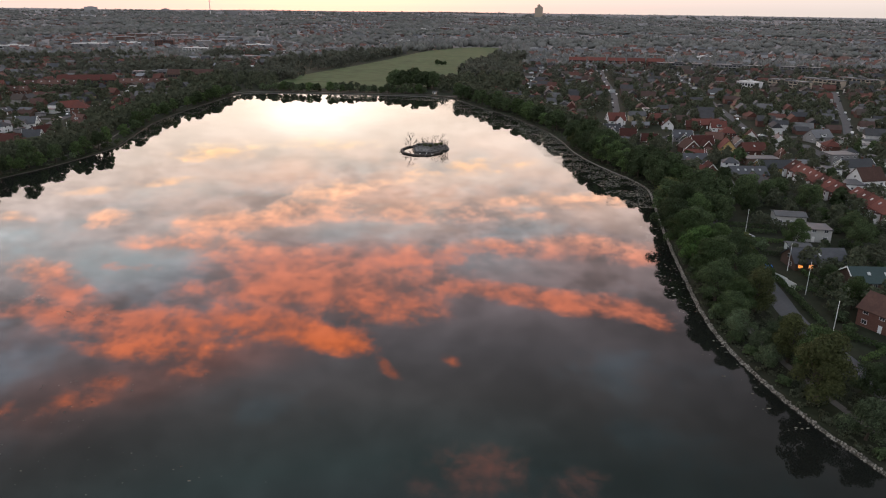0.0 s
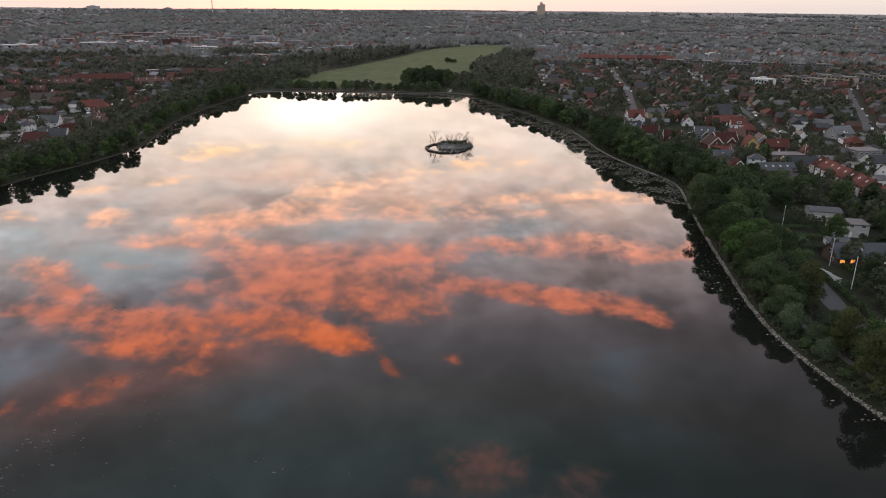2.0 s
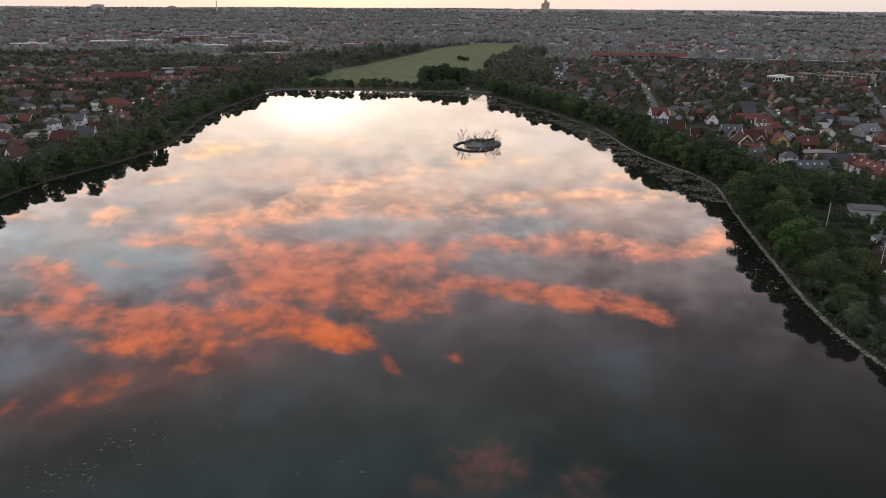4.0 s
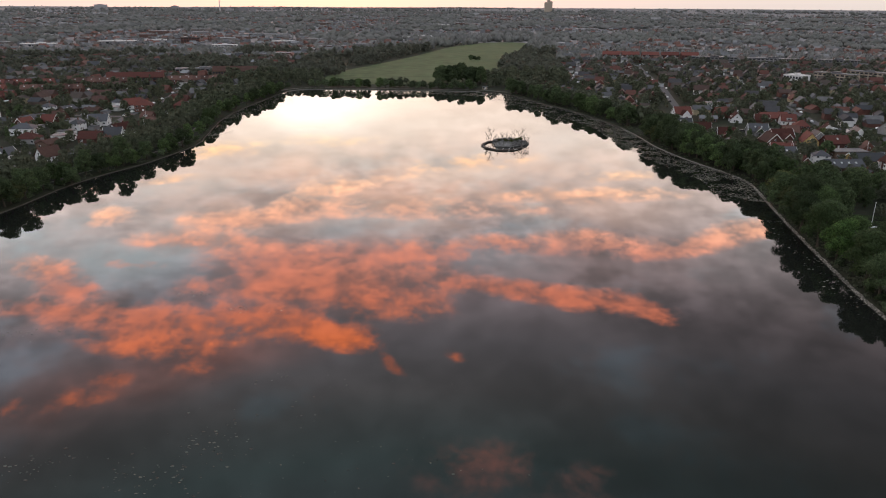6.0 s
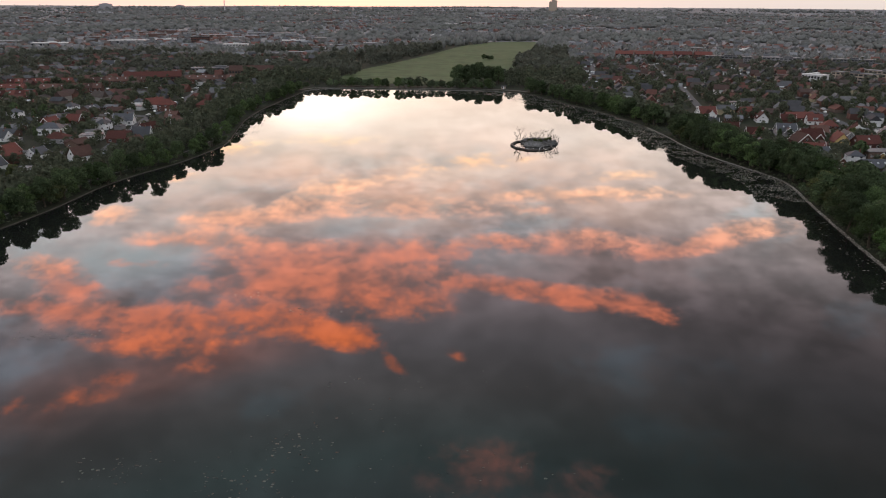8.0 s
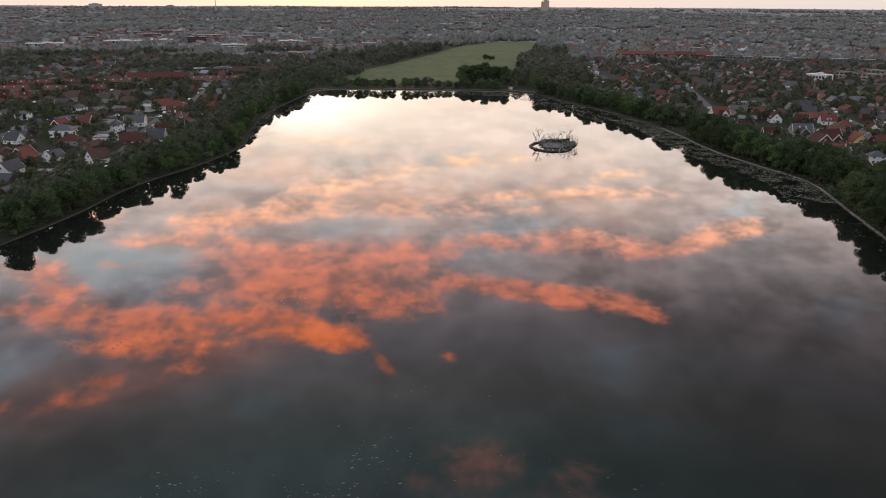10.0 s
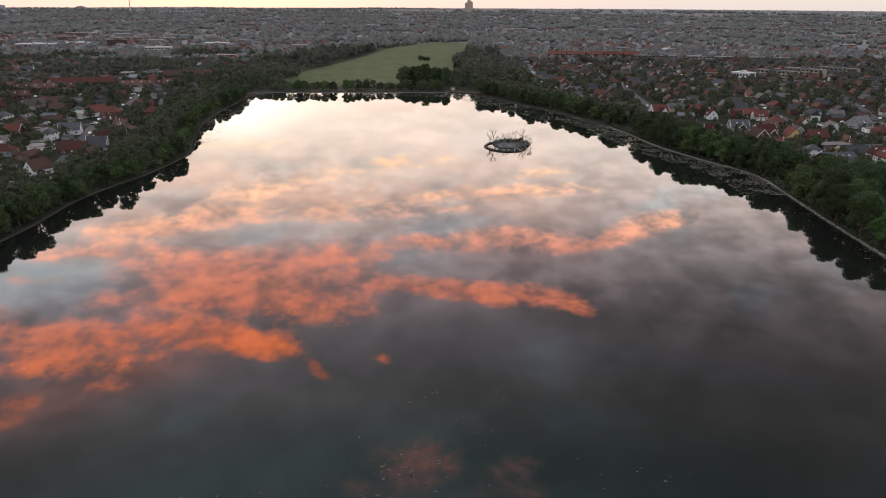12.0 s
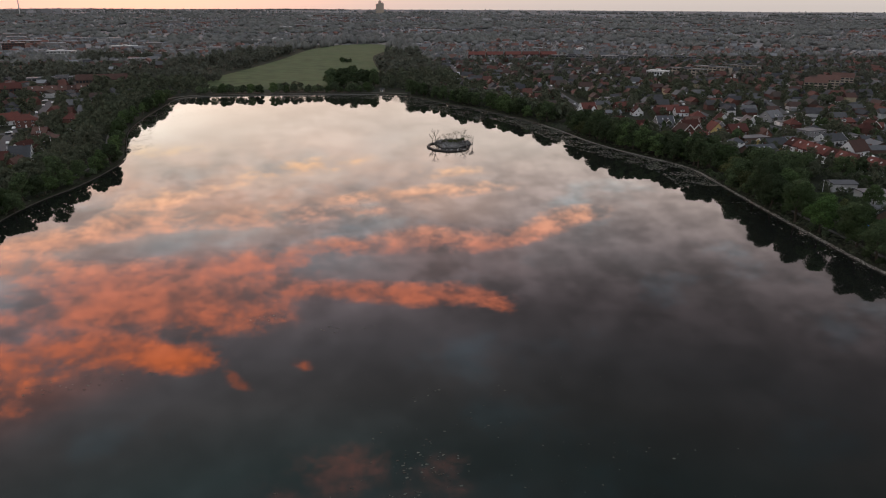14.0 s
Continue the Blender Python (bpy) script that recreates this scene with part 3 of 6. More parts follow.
def bank_edge(name, first, last, width, label, base=STONE):
    """The sloping stone edge of the bank, from below the water to the turf."""
    pts = smoothed((SHORE_EAST + SHORE_NORTH + SHORE_WEST)[first:last], 3.0)
    outs = outward(pts, False)
    verts, faces = [], []
    profile = ((-0.4, -0.5), (0.02, 0.06), (0.12, 0.25), (width * 0.75, 0.45), (width, 0.46), (width + 0.15, 0.2))
    for p, o in zip(pts, outs):
        wob = 0.15 * noise.noise((p.x * 0.3, p.y * 0.3, 2))
        for away, z in profile:
            verts.append((p.x + (away + wob) * o.x, p.y + (away + wob) * o.y, z))
    k = len(profile)
    for i in range(len(pts) - 1):
        for j in range(k - 1):
            faces.append((i * k + j, i * k + j + 1, (i + 1) * k + j + 1, (i + 1) * k + j))
    return tagged(new(name, arrays_mesh(name, verts, faces, base)), label, "stone bank", kind="structure")


bank_edge("bank_east", 1, 16, 0.7, "dark soil of the bank under a line of pale stones", SOIL)
bank_edge("bank_east", 15, 20, 0.2, "thin pale stone edge of the lake bank", BANK_EDGE)
bank_edge("bank_east", 19, E_LAST + 1, 0.15, "dark soil edge of the lake bank", SOIL)
bank_edge("bank_north", E_LAST, N_LAST, 0.2, "low pale stone edge below the meadow", BANK_EDGE)
bank_edge("bank_west", N_LAST - 1, N_LAST + 14, 0.1, "dark soil edge of the lake bank", SOIL)


def bank_stones():
    """Rough field stones heaped along the water's edge."""
    r = np.random.default_rng(17)
    pts = smoothed(SHORE_EAST[3:16], 0.5)
    outs = outward(pts, False)
    cube = np.array([(-1, -1, -1), (1, -1, -1), (1, 1, -1), (-1, 1, -1), (-0.7, -0.7, 1), (0.7, -0.7, 1), (0.7, 0.7, 1), (-0.7, 0.7, 1)], dtype=float)
    quads = np.array([(4, 5, 6, 7), (0, 1, 5, 4), (1, 2, 6, 5), (2, 3, 7, 6), (3, 0, 4, 7)])
    verts, faces = [], []
    for p, o in zip(pts, outs):
        for k in range(3):
            away = 0.05 + 0.24 * k + 0.08 * r.normal()
            if r.random() < 0.12:
                continue
            s = 0.10 + 0.12 * r.random()
            a = r.random() * 6.28
            v = cube * np.array([s * (0.8 + 0.6 * r.random()), s, s * 0.7]) * (1 + 0.2 * r.normal(size=(8, 3)))
            x, y = v[:, 0] * math.cos(a) - v[:, 1] * math.sin(a), v[:, 0] * math.sin(a) + v[:, 1] * math.cos(a)
            z = 0.08 + 0.5 * max(0.0, min(1.0, away / 0.7)) + 0.04
            jog = 0.15 * r.normal()
            faces.append(quads + 8 * len(verts))
            verts.append(np.stack([x + p.x + away * o.x + jog * o.y, y + p.y + away * o.y - jog * o.x, v[:, 2] + z], axis=1))
    tagged(new("bank_stones", arrays_mesh("bank_stones", np.concatenate(verts), np.concatenate(faces), STONE)), "rough pale field stones along the water's edge", "stones", kind="stuff")


bank_stones()


# ---------------------------------------------------------------- trees
def leaf_arrays(rng, lobes, count, size, droop=0.0, ruffle=0.42):
    """Small bent leaf clumps over and inside a set of round lobes (x, y, z, radius, flattening)."""
    lobes = np.asarray(lobes, dtype=float)
    weight = lobes[:, 3] ** 2
    pick = rng.choice(len(lobes), size=count, p=weight / weight.sum())
    way = rng.normal(size=(count, 3))
    way /= np.linalg.norm(way, axis=1)[:, None]
    way[:, 2] = np.where(way[:, 2] < -0.55, -way[:, 2], way[:, 2])
    depth = 1 - 0.4 * rng.random(count) ** 2 + 0.07 * rng.normal(size=count)
    centre = lobes[pick, :3] + way * (lobes[pick, 3] * depth)[:, None] * np.stack([np.ones(count), np.ones(count), lobes[pick, 4]], axis=1)
    normal = way + ruffle * rng.normal(size=(count, 3))
    normal /= np.linalg.norm(normal, axis=1)[:, None]
    side = np.cross(normal, rng.normal(size=(count, 3)))
    side /= np.linalg.norm(side, axis=1)[:, None]
    up = np.cross(normal, side)
    if droop:
        up = up * (1 - droop) + np.array([0, 0, -1.0]) * droop
    s = size * (0.6 + 0.8 * rng.random(count))[:, None]
    a = centre - side * s * 0.5 - up * s * 0.35
    b = centre + side * s * 0.45 - up * s * (0.3 + 0.25 * rng.random((count, 1))) + normal * s * 0.15
    c = centre + side * s * (0.3 + 0.3 * rng.random((count, 1))) + up * s * 0.45
    d = centre - side * s * 0.45 + up * s * (0.25 + 0.35 * rng.random((count, 1))) + normal * s * 0.2
    verts = np.stack([a, b, c, d], axis=1).reshape(-1, 3)
    return verts, np.arange(count * 4).reshape(-1, 4)


def crown_lobes(rng, height, spread, base, lumps, flat=0.85):
    lobes = [(0, 0, base + (height - base) * 0.48, spread * 0.66, 0.55 * (height - base) / spread / 0.76)]
    lumps += 2
    for i in range(lumps):
        a = 2.4 * i + rng.random()
        k = (i + 0.5) / lumps
        z = base + (height - base) * (0.1 + 0.8 * k)
        out = spread * (0.78 - 0.62 * abs(k - 0.35)) * (0.7 + 0.45 * rng.random())
        lobes.append((out * math.cos(a), out * math.sin(a), z, spread * (0.23 + 0.2 * rng.random()), flat))
    lobes.append((0.1 * spread, 0, height - spread * 0.26, spread * 0.28, 0.95))
    return lobes


def tree(label, leaf, height, spread, base, lumps, clumps, size, seed, droop=0.0, name="tree"):
    """A broadleaf tree: tapered trunk with limbs, and a crown of many leaf clumps."""
    rng = np.random.default_rng(seed)
    lobes = crown_lobes(rng, height, spread, base, lumps)
    top = tagged(new(name), label, "tree", "lakeside trees")
    bm = bmesh.new()
    lean = Vector((0.3 * rng.normal(), 0.3 * rng.normal(), 0))
    fork = Vector((0, 0, base + 0.25 * (height - base))) + lean
    limb(bm, (0, 0, -0.4), (0, 0, 0.5), 0.045 * height, 0.032 * height, 7)
    limb(bm, (0, 0, 0.4), fork, 0.032 * height, 0.02 * height, 7)
    for x, y, z, r, _ in lobes[1::2]:
        limb(bm, fork - Vector((0, 0, 0.2 * rng.random() * height * 0.3)), (x * 0.8, y * 0.8, z), 0.014 * height, 0.004 * height, 5)
    part("trunk", bm, BARK, top)
    crown = new("crown", arrays_mesh("crown", *leaf_arrays(rng, lobes, clumps, size, droop, 0.27), leaf))
    crown.parent = top
    return top


FAR_OFF = pose(0, -4000, -60)
TREES = [tree("broad dark-green lakeside tree with a domed crown", LEAF_DARK, 12, 5.6, 0.7, 9, 3000, 0.46, 1),
         tree("rounded green lakeside tree with a full crown", LEAF_MID, 10.5, 5.0, 0.6, 8, 2800, 0.45, 2),
         tree("tall dark-green lakeside tree with an uneven crown", LEAF_DARK, 14, 5.2, 0.9, 11, 3200, 0.47, 3),
         tree("spreading olive-green lakeside tree", LEAF_OLIVE, 10, 5.4, 0.7, 8, 2800, 0.45, 4),
         tree("grey-green willow with drooping foliage on the bank", LEAF_GREY, 8.5, 4.6, 0.8, 8, 2800, 0.42, 5, 0.4),
         tree("slender green lakeside tree", LEAF_MID, 11, 3.6, 1.8, 8, 2300, 0.44, 6),
         tree("low dark-green tree with a lumpy crown", LEAF_DARK, 7.5, 4.2, 0.8, 7, 1600, 0.58, 7),
         tree("old dark-green tree with a wide crown", LEAF_DARK, 13, 7.0, 0.8, 12, 3900, 0.49, 8)]
FINE = [tree("full green lakeside tree with dense fine foliage", LEAF_MID, 11.5, 5.2, 1.6, 10, 8600, 0.27, 41),
        tree("tall olive-green tree with loose fine foliage", LEAF_OLIVE, 12.5, 4.8, 1.6, 13, 8600, 0.27, 42),
        tree("round grey-green willow by the footpath", LEAF_GREY, 8.5, 4.6, 0.6, 10, 7600, 0.25, 43, 0.3),
        tree("dark-green lakeside tree with dense fine foliage", LEAF_DARK, 12, 5.4, 1.8, 11, 8600, 0.27, 44),
        tree("fresh bright-green tree on the bank", LEAF_BRIGHT, 11, 4.8, 1.6, 10, 7800, 0.27, 45)]
BUSHES = [tree("low grey-green bush on the bank", LEAF_GREY, 3.2, 2.4, 0.1, 5, 800, 0.34, 11, name="bush"),
          tree("low dark-green bush on the bank", LEAF_DARK, 2.6, 2.2, 0.1, 5, 800, 0.34, 12, name="bush")]
for ob in BUSHES:
    tagged(ob, category="bush", group="bushes on the bank")
GARDEN = [tree("dark-green garden tree among houses", LEAF_DARK, 8, 3.6, 1.0, 6, 330, 1.1, 21),
          tree("green garden tree among houses", LEAF_MID, 7, 3.2, 1.0, 6, 300, 1.05, 22),
          tree("pointed dark conifer among houses", LEAF_DARK, 9, 2.0, 0.5, 7, 260, 0.95, 23),
          tree("olive-green garden tree among houses", LEAF_OLIVE, 6, 3.2, 0.8, 6, 280, 1.05, 24)]
for ob in GARDEN:
    tagged(ob, group="garden trees")
PATTERNS = TREES + FINE + BUSHES + GARDEN
for ob in PATTERNS:
    ob.matrix_basis = FAR_OFF
USED = set()


def plant(ob, x, y, scale=1.0, rng=random):
    """One tree of a kind, turned and sized at will; the first use takes the pattern itself."""
    m = pose(x, y, rise(x, y) - 0.05, 0, 0, rng.uniform(0, 360))
    s = scale * rng.uniform(0.88, 1.12)
    if ob.name not in USED:
        USED.add(ob.name)
        made = ob
        made.matrix_basis = m
    else:
        made = copy_thing(ob, m)
    made.scale = (s * rng.uniform(0.92, 1.08), s * rng.uniform(0.92, 1.08), s * rng.uniform(0.9, 1.1))
    return made


PLANTED, WOOD_SPOTS = [], []


PLANT_CELLS, PLANT_COUNT = collections.defaultdict(list), [0]


def room_for(x, y, gap):
    for a, b in PLANTED[PLANT_COUNT[0]:]:
        PLANT_CELLS[int(a // 12), int(b // 12)].append((a, b))
    PLANT_COUNT[0] = len(PLANTED)
    i, j = int(x // 12), int(y // 12)
    if any((x - a) ** 2 + (y - b) ** 2 < gap * gap for p in (-1, 0, 1) for q in (-1, 0, 1) for a, b in PLANT_CELLS.get((i + p, j + q), ())):
        return False
    PLANTED.append((x, y))
    return True


def belt(first, last, rows, step, kinds, seed, scale=1.0):
    """Rows of trees behind the shore: each row is its distance from the water and a chance."""
    rng = random.Random(seed)
    pts = smoothed((SHORE_EAST + SHORE_NORTH + SHORE_WEST)[first:last], 1.0)
    outs = outward(pts, False)
    for away, chance, *joined in rows:
        i = rng.uniform(0, step)
        while i < len(pts):
            p, o = pts[int(i)], outs[int(i)]
            d = away + rng.uniform(-1.5, 1.5)
            x, y = p.x + d * o.x, p.y + d * o.y
            if rng.random() < chance and room_for(x, y, 4.2):
                if joined:
                    WOOD_SPOTS.append((x, y, scale * rng.uniform(0.9, 1.3)))
                else:
                    plant(rng.choice(kinds), x, y, scale * rng.uniform(0.8, 1.15), rng)
            i += step * rng.uniform(0.75, 1.3)


A, B, C, D, E, F, G, H = TREES
M1, M2, M3, M4, M5 = FINE
rng = random.Random(30)
for ob, x, y, s in [(M2, 84.5, 134, 1.25), (M3, 88, 121, 0.95), (M1, 89.5, 145, 0.9), (M3, 80.3, 149, 0.58), (M3, 82, 156, 0.7), (M3, 79.5, 165, 0.72), (M2, 86.5, 152, 0.8), (M1, 83.5, 176, 0.95), (M4, 81, 186, 0.95), (M2, 90, 181, 0.9), (M1, 83, 197, 1.05),
                    (M4, 88, 206, 1.05), (M5, 84, 216, 1.05), (M4, 93, 194, 0.9), (M4, 97, 214, 0.9), (M1, 84, 229, 1.05), (M4, 90.5, 237, 1.15), (M1, 97, 229, 0.95), (M4, 86.5, 247, 1.15), (M1, 95, 250, 1.1), (M4, 91, 258, 1.1),
                    (M4, 97, 136, 0.75), (M4, 103, 128, 0.85), (M4, 109, 136, 0.7), (M1, 112, 148, 0.6), (M3, 92, 168, 0.55), (M1, 118, 184, 0.8), (M4, 119, 200, 0.5), (M2, 104.5, 228, 0.6),
                    (M1, 127, 238, 0.75), (M4, 148, 236, 0.9), (M4, 152, 250, 0.8), (M4, 80.5, 172, 0.7), (M3, 86, 160, 0.6), (M4, 93, 150, 0.55), (M3, 93.5, 128, 0.6)]:
    PLANTED.append((x, y))
    plant(ob, x, y, 1.14 * s, rng)
# the planted bank on the road side, from the near end on
belt(11, 13, [(5.4, 1), (12, 0.95), (19, 0.8)], 6.5, [A, B, C, A, D, H], 32, 1.15)
belt(13, 19, [(5.4, 0.97), (12, 0.9), (19, 0.8, 1)], 6.0, [A, B, A, C, D], 33, 1.12)
belt(19, E_LAST, [(5.2, 0.9), (12.5, 0.9, 1), (20, 0.8, 1)], 7.5, [A, C, B, H], 34, 1.1)
belt(0, 4, [(6, 0.5), (14, 0.5)], 12.0, [A, D], 35, 0.9)
# below the meadow
belt(E_LAST, N_LAST, [(11, 0.95)], 6.0, [E, E, E, B, G], 36, 0.95)
belt(E_LAST, N_LAST, [(19, 0.6, 1)], 7.0, [E, G], 37, 0.8)
# the other bank
belt(N_LAST - 1, N_LAST + 5, [(4.6, 0.75), (15, 0.9, 1), (22, 0.9, 1), (31, 0.7, 1)], 7.5, [A, G, B, F], 38, 0.92)
belt(N_LAST + 5, N_LAST + 12, [(4.8, 0.7), (15.5, 0.95, 1), (22, 0.9, 1), (29, 0.8, 1)], 6.5, [A, B, C, F], 39, 0.86)
belt(N_LAST + 12, N_LAST + 14, [(6, 0.8), (15, 0.9), (24, 0.8, 1)], 8.0, [A, B, C], 40, 0.95)
rng = random.Random(50)
for ob, x, y, s in [(H, -211.5, 300, 0.62), (A, -216, 306, 0.7), (D, -219, 268, 0.9), (A, -221, 250, 0.95), (B, -224, 236, 1.0), (A, -228, 222, 1.0)]:
    PLANTED.append((x, y))
    plant(ob, x, y, s, rng)
# the tall dark clump before the meadow, and the corner wood
for _ in range(60):
    x, y = rng.uniform(-66, -18), rng.uniform(716, 752)
    if room_for(x, y, 8.5):
        plant(rng.choice([A, H, C]), x, y, 1.25, rng)
for _ in range(420):
    x, y = rng.uniform(10, 78), rng.uniform(670, 1000)
    if x > 4 + 0.04 * (y - 670) and x < 62 + 0.1 * (y - 700) and room_for(x, y, 11):
        WOOD_SPOTS.append((x, y, rng.uniform(1.1, 1.5)))
for _ in range(70):
    x, y = rng.uniform(-14, 14), rng.uniform(684, 800)
    if room_for(x, y, 7.5):
        WOOD_SPOTS.append((x, y, rng.uniform(0.7, 1.2)))
for _ in range(160):
    x, y = rng.uniform(-275, -178), rng.uniform(672, 850)
    if lake_gap(x, y) > 12 and room_for(x, y, 7.5):
        WOOD_SPOTS.append((x, y, rng.uniform(0.8, 1.3)))
for x, y in [(-22, 1034), (-27, 1036), (-17, 1033)]:
    plant(G, x, y, 0.9, rng)
# tall garden trees between the bank and the terraced row
for ob, x, y, s in [(A, 112, 268, 0.9), (H, 128, 290, 0.95), (A, 140, 296, 0.95), (H, 152, 284, 0.9), (A, 118, 310, 0.95), (B, 150, 268, 0.75), (H, 136, 308, 0.9), (A, 124, 303, 0.9), (A, 148, 304, 0.9),
                    (A, 113, 286, 0.9), (A, 132, 326, 0.8), (B, 122, 338, 0.8), (A, 158, 262, 0.7), (A, 126, 278, 0.7)]:
    PLANTED.append((x, y))
    plant(ob, x, y, s, rng)
for first, last, seed in ((3, 14, 60), (N_LAST + 3, N_LAST + 12, 61)):
    r = random.Random(seed)
    pts = smoothed((SHORE_EAST + SHORE_NORTH + SHORE_WEST)[first:last], 1.0)
    outs = outward(pts, False)
    for i in range(4, len(pts), 7):
        if r.random() < 0.6:
            d = r.uniform(2.6, 3.6)
            plant(r.choice(BUSHES), pts[i].x + d * outs[i].x, pts[i].y + d * outs[i].y, r.uniform(0.6, 1.1), r)


# ---------------------------------------------------------------- the island
def island():
    rng = random.Random(7)
    cx, cy = -14.0, 403.0
    top = tagged(new("bird_island"), "small grey islet in a ring of dark timber piles", "island")
    top.location = (cx, cy, 0)

    def ring_at(a, r):
        return Vector((r * math.cos(a) * 0.82, r * math.sin(a) * 1.0, 0))
    sides = 9
    corners = [ring_at(2 * math.pi * (i + 0.35) / sides, 14.4) for i in range(sides)]
    for i in range(sides):
        p, q = corners[i], corners[(i + 1) % sides]
        mid, d = (p + q) / 2, (q - p)
        half, w = d.length / 2 + 0.25, 0.42
        bm = bmesh.new()
        box(bm, -half, half, -w, w, -0.9, 0.55)
        box(bm, -half, half, -w - 0.12, w + 0.12, 0.55, 0.75)
        bmesh.ops.bevel(bm, geom=bm.edges[:], offset=0.05, segments=1, affect="EDGES")
        beam = part("timber_wall", bm, TIMBER, top, "wet dark timber wall with a plank cap")
        beam.matrix_basis = pose(mid.x, mid.y, 0, 0, 0, math.degrees(math.atan2(d.y, d.x)))
    # the mound, off the middle towards the far side
    bm = bmesh.new()
    bmesh.ops.create_icosphere(bm, subdivisions=5, radius=1.0)
    for v in bm.verts:
        a = math.atan2(v.co.y, v.co.x)
        reach = 11.6 + 1.6 * math.sin(3 * a + 1) + 2.4 * noise.noise((math.cos(a) * 2, math.sin(a) * 2, 5))
        bump = noise.fractal((v.co.x * 7, v.co.y * 7, 0), 0.7, 2.0, 7)
        v.co = Vector((4.2 + v.co.x * reach * 0.9, 6.4 + v.co.y * reach * 0.8, max(-0.5, v.co.z * 2.3 + 0.1 + 1.4 * bump * max(0.0, v.co.z) ** 0.5)))
    part("mound", bm, GUANO, top, "grey earth mound whitened by droppings")

    def snag(x, y, z, height, seed):
        """A bare dead tree with forked branches."""
        r = random.Random(seed)
        b = bmesh.new()

        def grow(p, way, length, radius, depth):
            q = p + way * length
            limb(b, p, q, radius, radius * 0.7, 5)
            if depth == 0:
                return
            for _ in range(3 if depth > 1 else 2):
                turn = Vector((r.gauss(0, 1), r.gauss(0, 1), r.gauss(0.25, 0.5))).normalized()
                grow(p + way * length * r.uniform(0.6, 1.0), (way + turn * 0.75).normalized(), length * r.uniform(0.55, 0.8), radius * 0.62, depth - 1)
        grow(Vector((x, y, z)), Vector((r.gauss(0, 0.18), r.gauss(0, 0.1), 1)).normalized(), height * 0.40, 0.07 + 0.009 * height, 3)
        part("bare_tree", b, DEAD_WOOD, top, "bare dead tree with forked branches")
    for k, (x, y, h) in enumerate([(-6.8, 4.5, 9.6), (-7.6, 6.5, 7.0), (-5.2, 7.5, 5.6), (3.0, 9.0, 6.6), (9.4, 8.0, 9.8), (8.2, 10.5, 7.2), (14.4, 3.2, 6.6), (15.0, 0.4, 5.8), (14.0, -2.5, 5.0), (5.5, 11.0, 5.4), (-9.0, 0.5, 4.4),
                                   (13.6, 5.8, 6.4), (0.0, 10.5, 5.2), (1.5, 8.0, 4.6), (11.6, 9.0, 6.2), (-3.2, -10.4, 3.4), (6.2, -10.6, 3.2), (12.6, -6.0, 4.0)]):
        snag(x, y, 0.5 if abs(x) > 9 or y < -5 else 1.4, 1.12 * h, 70 + k)
    for k in range(26):
        b = bmesh.new()
        a = rng.uniform(math.pi, 2 * math.pi)
        r = rng.uniform(11.0, 13.6)
        p = Vector((r * math.cos(a), r * math.sin(a), 0.35))
        w = Vector((rng.gauss(0, 1), rng.gauss(0, 0.6), rng.uniform(0.0, 0.4))).normalized()
        limb(b, p, p + w * rng.uniform(1.2, 3.6), 0.14, 0.07, 5)
        part("driftwood", b, FLOAT_WHITE if k % 3 == 0 else DEAD_WOOD, top, "bleached branch in the shallows" if k % 3 == 0 else "dead branch in the shallows")
    lobes = [(rng.uniform(-2, 11), rng.uniform(1, 9), 2.8, rng.uniform(0.8, 1.6), 0.6) for _ in range(9)]
    b = bmesh.new()
    for _ in range(420):
        a, q = rng.uniform(0, 6.28), rng.uniform(0.1, 1.0) ** 0.6
        p = Vector((4.2 + 10.4 * q * math.cos(a), 6.4 + 9.2 * q * math.sin(a), 2.3 * math.sqrt(max(0.0, 1 - q * q))))
        w = Vector((rng.gauss(0, 1), rng.gauss(0, 1), rng.uniform(0.0, 0.7))).normalized()
        limb(b, p, p + w * rng.uniform(0.8, 3.0), 0.1, 0.04, 4)
    part("brushwood", b, DEAD_WOOD, top, "tangle of grey dead twigs")
    low = new("low_scrub", arrays_mesh("low_scrub", *leaf_arrays(np.random.default_rng(5), lobes, 500, 0.5), LEAF_OLIVE))
    low.parent = top


island()


# ---------------------------------------------------------------- weed on the water
def weed(name, first, last, width, count, seed, label):
    """Floating leaves and mats: small uneven discs lying on the water."""
    r = np.random.default_rng(seed)
    pts = smoothed((SHORE_EAST + SHORE_NORTH + SHORE_WEST)[first:last], 1.0)
    outs = outward(pts, False)
    verts, faces = [], []
    for _ in range(count):
        i = int(r.integers(len(pts)))
        d = -0.6 - width * r.random() ** 1.3
        x, y = pts[i].x + d * outs[i].x, pts[i].y + d * outs[i].y
        if noise.noise((x * 0.12, y * 0.12, seed)) < -0.08 + 0.22 * r.normal():
            continue
        s, a0 = 0.08 + 0.24 * r.random() ** 3, r.random() * 6
        k = len(verts)
        verts.append((x, y, 0.03))
        for j in range(6):
            a, q = a0 + j * math.pi / 3, s * (0.7 + 0.6 * r.random())
            verts.append((x + 1.7 * q * math.cos(a), y + q * math.sin(a), 0.012))
        faces += [(k, k + 1 + j, k + 1 + (j + 1) % 6, k + 1 + (j + 1) % 6) for j in range(6)]
    tris = [f[:3] for f in faces]
    tagged(new(name, arrays_mesh(name, verts, tris, PAD)), label, "water plants", kind="stuff")


